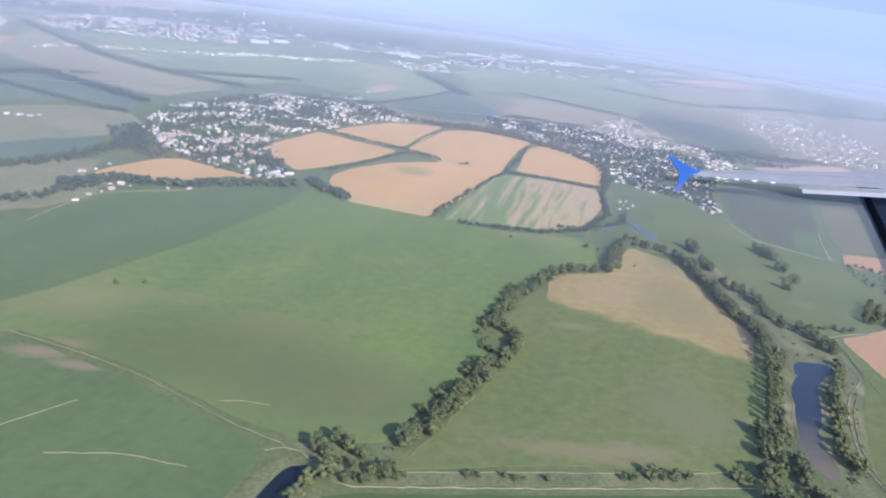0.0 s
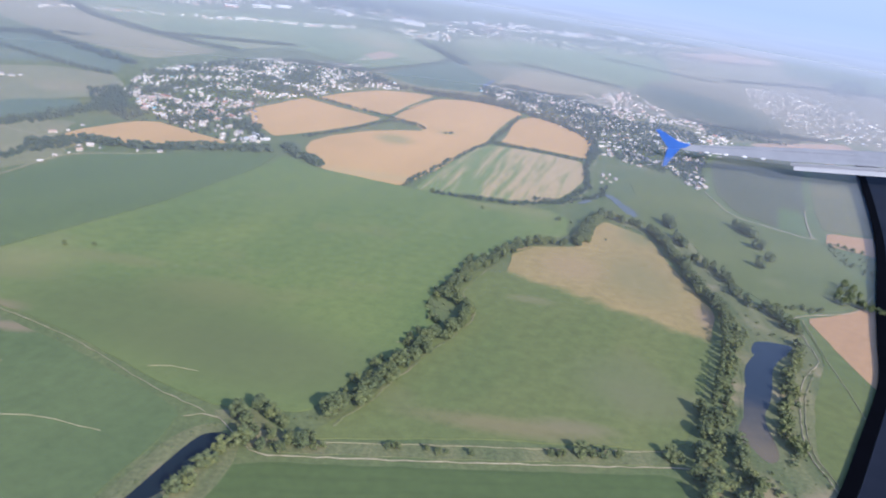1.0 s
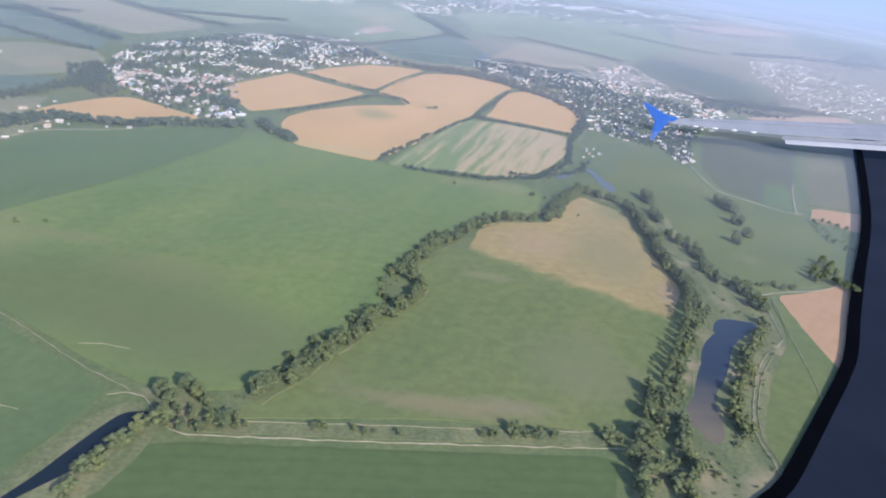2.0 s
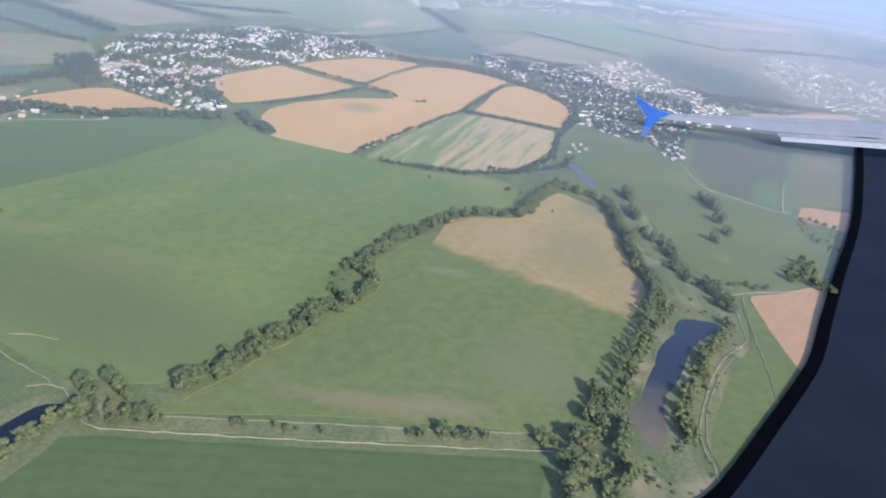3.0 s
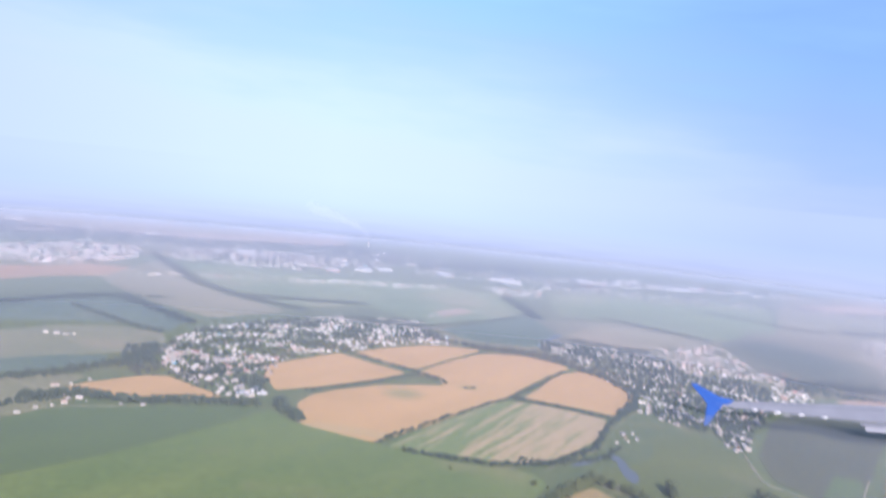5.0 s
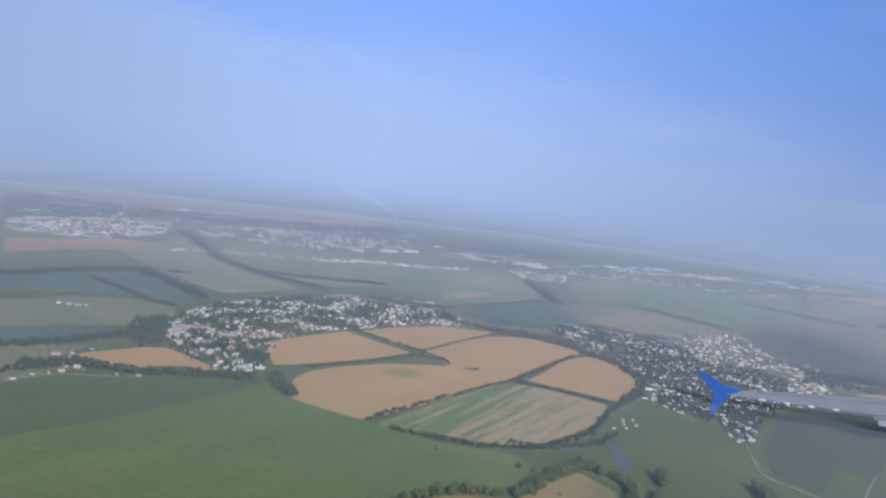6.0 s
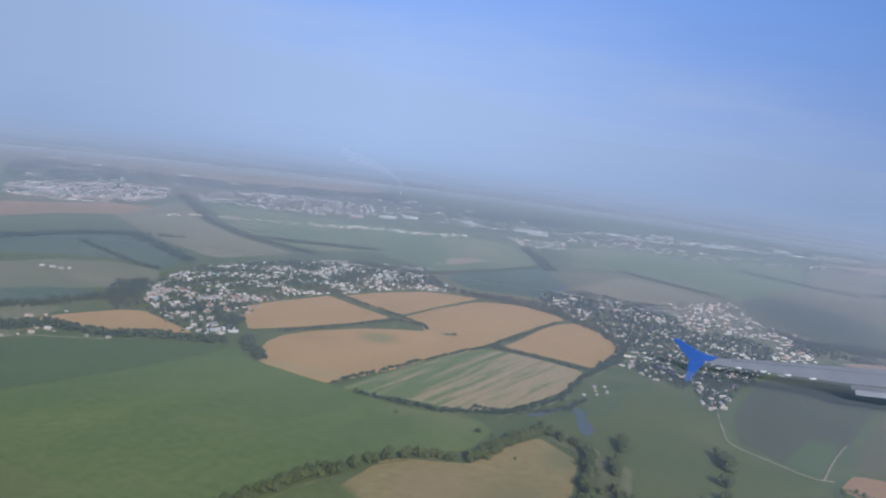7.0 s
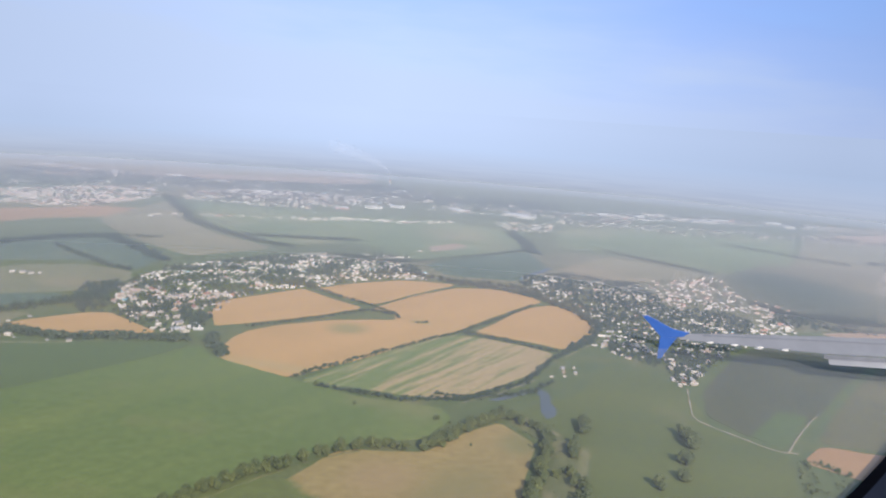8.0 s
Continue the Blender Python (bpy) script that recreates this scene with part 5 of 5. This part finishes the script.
make_shed("farm_hall", -110, 600, 4.2, 1.9, 1.6, 40, M_SHED_WHITE, M_SHED_WHITE, "large white-roofed farm hall by the hedgerow")


def make_chimney():
    top = tagged(new("factory_chimney"), "tall concrete factory chimney with smoke", "chimney")
    top.matrix_basis = pose(-462, 1900, 0)
    bm = bmesh.new()
    bmesh.ops.create_cone(bm, cap_ends=True, segments=16, radius1=1.5, radius2=0.9, depth=24, matrix=Matrix.Translation((0, 0, 11.7)))
    part("stack", bm, M_CONCRETE, top)
    bm = bmesh.new()
    bmesh.ops.create_cone(bm, cap_ends=True, segments=16, radius1=1.1, radius2=1.1, depth=0.9, matrix=Matrix.Translation((0, 0, 23.4)))
    part("rim", bm, M_SHED_RED, top)


make_chimney()
EAST_EDGE = [(-23, 1742), (95, 1719), (260, 1715), (421, 1766), (560, 1800), (540, 1700), (406, 1638), (256, 1562), (108, 1543), (7, 1530)]
house_mass("town_houses", scatter(EAST_EDGE, (12, 14), STREET, 0.5, 0.3, 0.5, 1.2, 60.0), 0.3, 2.1, "thin belt of pale houses east of the town")
tree_mass("town_trees", scatter(EAST_EDGE, (12, 12), RNG, 0.45, 0.1, 0.5, 1.2, 60.0), "dark trees along the town's eastern edge", "trees", M_LEAF_FAR, 1.2, 0.4, 0.6)
tree_mass("windbreak", list(along([(300, 1480), (420, 1400), (470, 1380)], 2.2, 4.0, random.Random(12))), "faint distant windbreak", "trees", None, 0.9, 0.3, 0.8)


def build_smoke():
    """A thin plume that bends away from the chimney and widens."""
    m = bpy.data.materials.new("thin_smoke")
    m.use_nodes = True
    n, l = m.node_tree.nodes, m.node_tree.links
    mix, clear = n.new("ShaderNodeMixShader"), n.new("ShaderNodeBsdfTransparent")
    b = n["Principled BSDF"]
    b.inputs["Base Color"].default_value, b.inputs["Roughness"].default_value = (0.8, 0.82, 0.85, 1), 1.0
    tx = noise_node(n, l, n.new("ShaderNodeTexCoord").outputs["Object"], 0.04, 4)
    l.new(ramp_node(n, l, tx.outputs[0], [(0.35, (0.01,) * 3), (0.7, (0.06,) * 3)]).outputs[0], mix.inputs[0])
    l.new(clear.outputs[0], mix.inputs[1])
    l.new(b.outputs[0], mix.inputs[2])
    l.new(mix.outputs[0], n["Material Output"].inputs[0])
    rng = random.Random(8)
    bm = bmesh.new()
    rings = []
    for i in range(30):
        s = i / 29
        p = Vector((-462 - 170 * s ** 1.5, 1900 + 30 * s, 24 + 70 * s ** 0.6))
        rings.append([bm.verts.new(p + Vector((0.4 * math.cos(a), 0.6 * math.cos(a), math.sin(a))) * (1.2 + 17 * s) * rng.uniform(0.7, 1.2)) for a in (k * math.pi / 5 for k in range(10))])
    for p, q in zip(rings, rings[1:]):
        for k in range(10):
            bm.faces.new((p[k], p[(k + 1) % 10], q[(k + 1) % 10], q[k]))
    for f in bm.faces:
        f.smooth = True
    ob = link_mesh("smoke_plume", bm, m)
    tagged(ob, "thin pale smoke drifting from the factory chimney", "smoke", kind="stuff")


build_smoke()


# ---- the aircraft's wing ----
def prism(outline, y0, y1, lean=0.0):
    """A thick plate from an outline in x and z, reaching from y0 to y1."""
    bm = bmesh.new()
    a = [bm.verts.new((x, y0, z)) for x, z in outline]
    b = [bm.verts.new((x + lean, y1, z)) for x, z in outline]
    bm.faces.new(a)
    bm.faces.new(b[::-1])
    for i in range(len(a)):
        j = (i + 1) % len(a)
        bm.faces.new((a[i], b[i], b[j], a[j]))
    bmesh.ops.recalc_face_normals(bm, faces=bm.faces[:])
    bmesh.ops.bevel(bm, geom=bm.edges[:], offset=0.25, segments=1, affect="EDGES")
    return bm


def wing_panel(stations, thick=1.1):
    """A tapered aerofoil: at each station x, the leading edge (y, z) and the trailing edge (y, z)."""
    bm = bmesh.new()
    rings = []
    shape = [(0.0, 0.0), (0.015, 0.2), (0.08, 0.42), (0.3, 0.5), (0.65, 0.34), (1.0, 0.04), (1.0, -0.05), (0.6, -0.3), (0.25, -0.4), (0.04, -0.3)]
    for x, le, te in stations:
        rings.append([bm.verts.new((x, le[0] + (te[0] - le[0]) * u, le[1] + (te[1] - le[1]) * u + v * thick)) for u, v in shape])
    k = len(shape)
    for p, q in zip(rings, rings[1:]):
        for i in range(k):
            j = (i + 1) % k
            bm.faces.new((p[i], p[j], q[j], q[i]))
    bm.faces.new(rings[0])
    bm.faces.new(rings[-1][::-1])
    bmesh.ops.recalc_face_normals(bm, faces=bm.faces[:])
    return bm


def build_wing():
    top = tagged(new("aircraft_wing"), "light grey airliner wing with a blue winglet", "aircraft wing")
    top.matrix_basis = pose(211, 686, 34, 0, -6.3, 8.0) @ Matrix.Diagonal((0.95, 0.95, 0.95, 1))
    panel = part("main_panel", wing_panel([(27, (9.5, -15.6), (8, -18.2)), (36, (10, -14.6), (6.5, -19)), (60, (10.5, -14.6), (4.8, -21)), (110, (11, -16.2), (2.8, -25.5)), (135, (11.5, -17), (2, -27.6)), (300, (13, -23), (-1, -36))]), M_WING, top)
    part("winglet_upper", prism([(0, 0), (4, 0.4), (23, -10.5), (35, -13.6), (30, -16.6), (14, -17.2), (10.5, -13)], 8, 9.6), M_BLUE, top, "bright blue upper winglet blade")
    part("winglet_lower", prism([(13, -16.8), (26, -17.4), (21, -23), (14, -33.5), (10.5, -34.5)], 8, 9.6), M_BLUE, top, "bright blue lower winglet blade")
    part("spoiler_seam", wing_panel([(45, (8.5, -15.1), (8.2, -15.6)), (200, (7.8, -22.0), (7.4, -22.8))], 0.5), M_WING_LINE, panel, "dark seam along the wing")
    flap = part("flap", wing_panel([(134, (1, -31.5), (-1, -35)), (300, (-3, -40.5), (-5.5, -45.5))], 0.9), M_WING, top, "lowered grey flap")
    # the slot's shade is a solid strip in a dark colour
    part("flap_gap_shade", wing_panel([(131, (1.9, -28.4), (1, -31.2)), (300, (-1.2, -36.8), (-2.8, -40))], 0.5), M_WING_DARK, flap, "dark strip painted as the shaded slot above the flap")
    for x, y, z in ((50, 5.5, -20.2), (68, 4.5, -21.8), (86, 3.8, -23.4), (104, 3.1, -25.1)):
        bm = bmesh.new()
        bmesh.ops.create_uvsphere(bm, u_segments=12, v_segments=8, radius=1.0, matrix=Matrix.Translation((x, y, z)) @ Matrix.Diagonal((2.6, 3.0, 0.6, 1)))
        part("static_fairing", bm, M_SHED_WHITE, panel, "small white fairing")


build_wing()


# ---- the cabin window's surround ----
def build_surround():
    # a low slab on the fields stands in for the cabin's window surround
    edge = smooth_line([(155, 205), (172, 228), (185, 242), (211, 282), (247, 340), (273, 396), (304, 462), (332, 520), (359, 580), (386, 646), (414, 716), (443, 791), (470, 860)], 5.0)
    top = tagged(new("cabin_window_surround"), "dark blue-grey slab standing in for the aircraft window surround, with black seal", "window surround")

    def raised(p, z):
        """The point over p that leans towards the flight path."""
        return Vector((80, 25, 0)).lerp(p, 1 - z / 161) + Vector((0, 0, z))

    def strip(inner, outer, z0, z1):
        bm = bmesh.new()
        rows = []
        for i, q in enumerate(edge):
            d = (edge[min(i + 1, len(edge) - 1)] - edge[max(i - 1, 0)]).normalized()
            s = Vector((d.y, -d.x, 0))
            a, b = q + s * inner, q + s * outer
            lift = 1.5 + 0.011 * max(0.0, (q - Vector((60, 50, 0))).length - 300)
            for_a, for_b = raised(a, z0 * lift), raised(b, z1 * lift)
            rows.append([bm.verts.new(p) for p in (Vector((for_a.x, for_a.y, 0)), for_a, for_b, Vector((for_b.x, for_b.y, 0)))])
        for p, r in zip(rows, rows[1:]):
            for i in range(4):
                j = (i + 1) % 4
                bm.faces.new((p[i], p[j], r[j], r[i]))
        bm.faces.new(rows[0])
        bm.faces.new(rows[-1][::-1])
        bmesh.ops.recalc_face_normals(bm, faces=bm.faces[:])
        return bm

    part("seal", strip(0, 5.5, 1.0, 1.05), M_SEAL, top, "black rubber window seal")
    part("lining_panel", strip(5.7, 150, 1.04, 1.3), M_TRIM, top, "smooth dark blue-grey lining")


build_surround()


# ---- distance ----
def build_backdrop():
    """A plain glowing ring painted with hazy distance, from the last fields up to the horizon."""
    m = bpy.data.materials.new("painted_distant_haze")
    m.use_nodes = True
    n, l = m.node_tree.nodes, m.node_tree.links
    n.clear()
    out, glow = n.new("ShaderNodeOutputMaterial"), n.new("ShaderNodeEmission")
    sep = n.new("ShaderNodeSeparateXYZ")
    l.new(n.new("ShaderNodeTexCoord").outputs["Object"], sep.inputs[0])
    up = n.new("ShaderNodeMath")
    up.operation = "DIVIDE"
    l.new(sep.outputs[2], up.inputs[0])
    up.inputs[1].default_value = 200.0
    # haze brightness, from dim land to pale sky, is put into the emission
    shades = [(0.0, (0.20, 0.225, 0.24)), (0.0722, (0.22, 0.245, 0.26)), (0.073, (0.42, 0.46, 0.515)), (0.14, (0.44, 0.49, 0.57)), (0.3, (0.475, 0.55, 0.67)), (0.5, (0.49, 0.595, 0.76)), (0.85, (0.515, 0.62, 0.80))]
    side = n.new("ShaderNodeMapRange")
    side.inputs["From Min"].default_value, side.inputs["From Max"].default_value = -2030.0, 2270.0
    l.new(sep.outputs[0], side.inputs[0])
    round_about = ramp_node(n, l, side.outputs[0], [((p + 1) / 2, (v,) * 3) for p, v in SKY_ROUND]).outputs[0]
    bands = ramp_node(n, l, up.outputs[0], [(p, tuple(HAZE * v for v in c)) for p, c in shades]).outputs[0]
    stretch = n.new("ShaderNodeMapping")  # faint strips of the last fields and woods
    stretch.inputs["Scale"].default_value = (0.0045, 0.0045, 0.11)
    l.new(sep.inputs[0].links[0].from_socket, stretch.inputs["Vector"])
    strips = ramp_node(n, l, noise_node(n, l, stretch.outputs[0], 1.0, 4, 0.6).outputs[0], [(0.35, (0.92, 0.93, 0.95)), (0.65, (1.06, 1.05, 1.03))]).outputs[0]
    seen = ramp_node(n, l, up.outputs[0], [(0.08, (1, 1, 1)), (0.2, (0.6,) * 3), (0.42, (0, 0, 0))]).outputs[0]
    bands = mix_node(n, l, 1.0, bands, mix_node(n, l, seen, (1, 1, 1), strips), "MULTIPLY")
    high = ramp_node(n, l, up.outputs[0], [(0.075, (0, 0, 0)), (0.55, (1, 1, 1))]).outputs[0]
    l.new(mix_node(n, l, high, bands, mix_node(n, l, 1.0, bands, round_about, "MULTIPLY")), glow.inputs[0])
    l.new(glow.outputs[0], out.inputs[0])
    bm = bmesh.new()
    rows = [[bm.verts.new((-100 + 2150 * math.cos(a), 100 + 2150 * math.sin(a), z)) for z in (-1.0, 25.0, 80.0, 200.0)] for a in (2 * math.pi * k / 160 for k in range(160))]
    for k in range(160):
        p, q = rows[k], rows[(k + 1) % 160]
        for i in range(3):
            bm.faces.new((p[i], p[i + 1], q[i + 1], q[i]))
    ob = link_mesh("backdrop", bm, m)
    tagged(ob, "glowing backdrop painted with pale blue haze at the horizon", "haze", kind="structure")


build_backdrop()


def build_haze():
    """A thin sheet painted as summer haze: clear over the near fields, ever denser towards the horizon."""
    m = bpy.data.materials.new("painted_haze_sheet")
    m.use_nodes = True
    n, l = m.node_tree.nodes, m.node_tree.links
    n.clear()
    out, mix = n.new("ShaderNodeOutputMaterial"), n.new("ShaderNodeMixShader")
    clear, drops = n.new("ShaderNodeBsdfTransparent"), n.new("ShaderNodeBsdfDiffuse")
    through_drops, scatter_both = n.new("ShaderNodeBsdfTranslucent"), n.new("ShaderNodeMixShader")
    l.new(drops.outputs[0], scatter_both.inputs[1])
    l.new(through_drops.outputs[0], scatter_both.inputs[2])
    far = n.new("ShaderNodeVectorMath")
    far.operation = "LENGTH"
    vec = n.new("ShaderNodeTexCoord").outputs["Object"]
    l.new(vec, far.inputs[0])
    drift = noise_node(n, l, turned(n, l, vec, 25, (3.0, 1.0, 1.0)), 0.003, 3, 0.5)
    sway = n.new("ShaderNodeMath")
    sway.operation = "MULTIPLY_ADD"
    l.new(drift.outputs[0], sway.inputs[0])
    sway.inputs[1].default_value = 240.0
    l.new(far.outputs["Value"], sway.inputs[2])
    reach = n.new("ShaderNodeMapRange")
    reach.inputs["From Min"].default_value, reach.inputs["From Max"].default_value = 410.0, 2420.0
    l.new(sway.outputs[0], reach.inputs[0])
    # aerial haze is put into the sheet's opacity by distance
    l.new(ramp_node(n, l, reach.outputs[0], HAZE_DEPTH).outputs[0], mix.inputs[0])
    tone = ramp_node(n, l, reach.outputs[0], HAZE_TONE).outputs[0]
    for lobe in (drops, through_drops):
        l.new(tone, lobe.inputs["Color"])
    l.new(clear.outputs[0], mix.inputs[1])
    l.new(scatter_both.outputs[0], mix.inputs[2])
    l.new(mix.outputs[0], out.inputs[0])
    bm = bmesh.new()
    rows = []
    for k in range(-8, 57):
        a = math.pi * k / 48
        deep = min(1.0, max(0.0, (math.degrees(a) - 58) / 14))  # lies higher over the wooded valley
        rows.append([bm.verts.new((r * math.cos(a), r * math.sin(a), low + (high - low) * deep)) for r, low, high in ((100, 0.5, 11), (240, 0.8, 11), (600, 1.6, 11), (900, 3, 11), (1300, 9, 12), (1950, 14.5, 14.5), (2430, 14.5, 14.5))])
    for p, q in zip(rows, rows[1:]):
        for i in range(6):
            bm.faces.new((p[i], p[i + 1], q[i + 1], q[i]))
    ob = link_mesh("haze_sheet", bm, m)
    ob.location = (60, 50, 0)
    tagged(ob, "thin pale blue sheet painted as haze over distant land", "haze", kind="stuff")


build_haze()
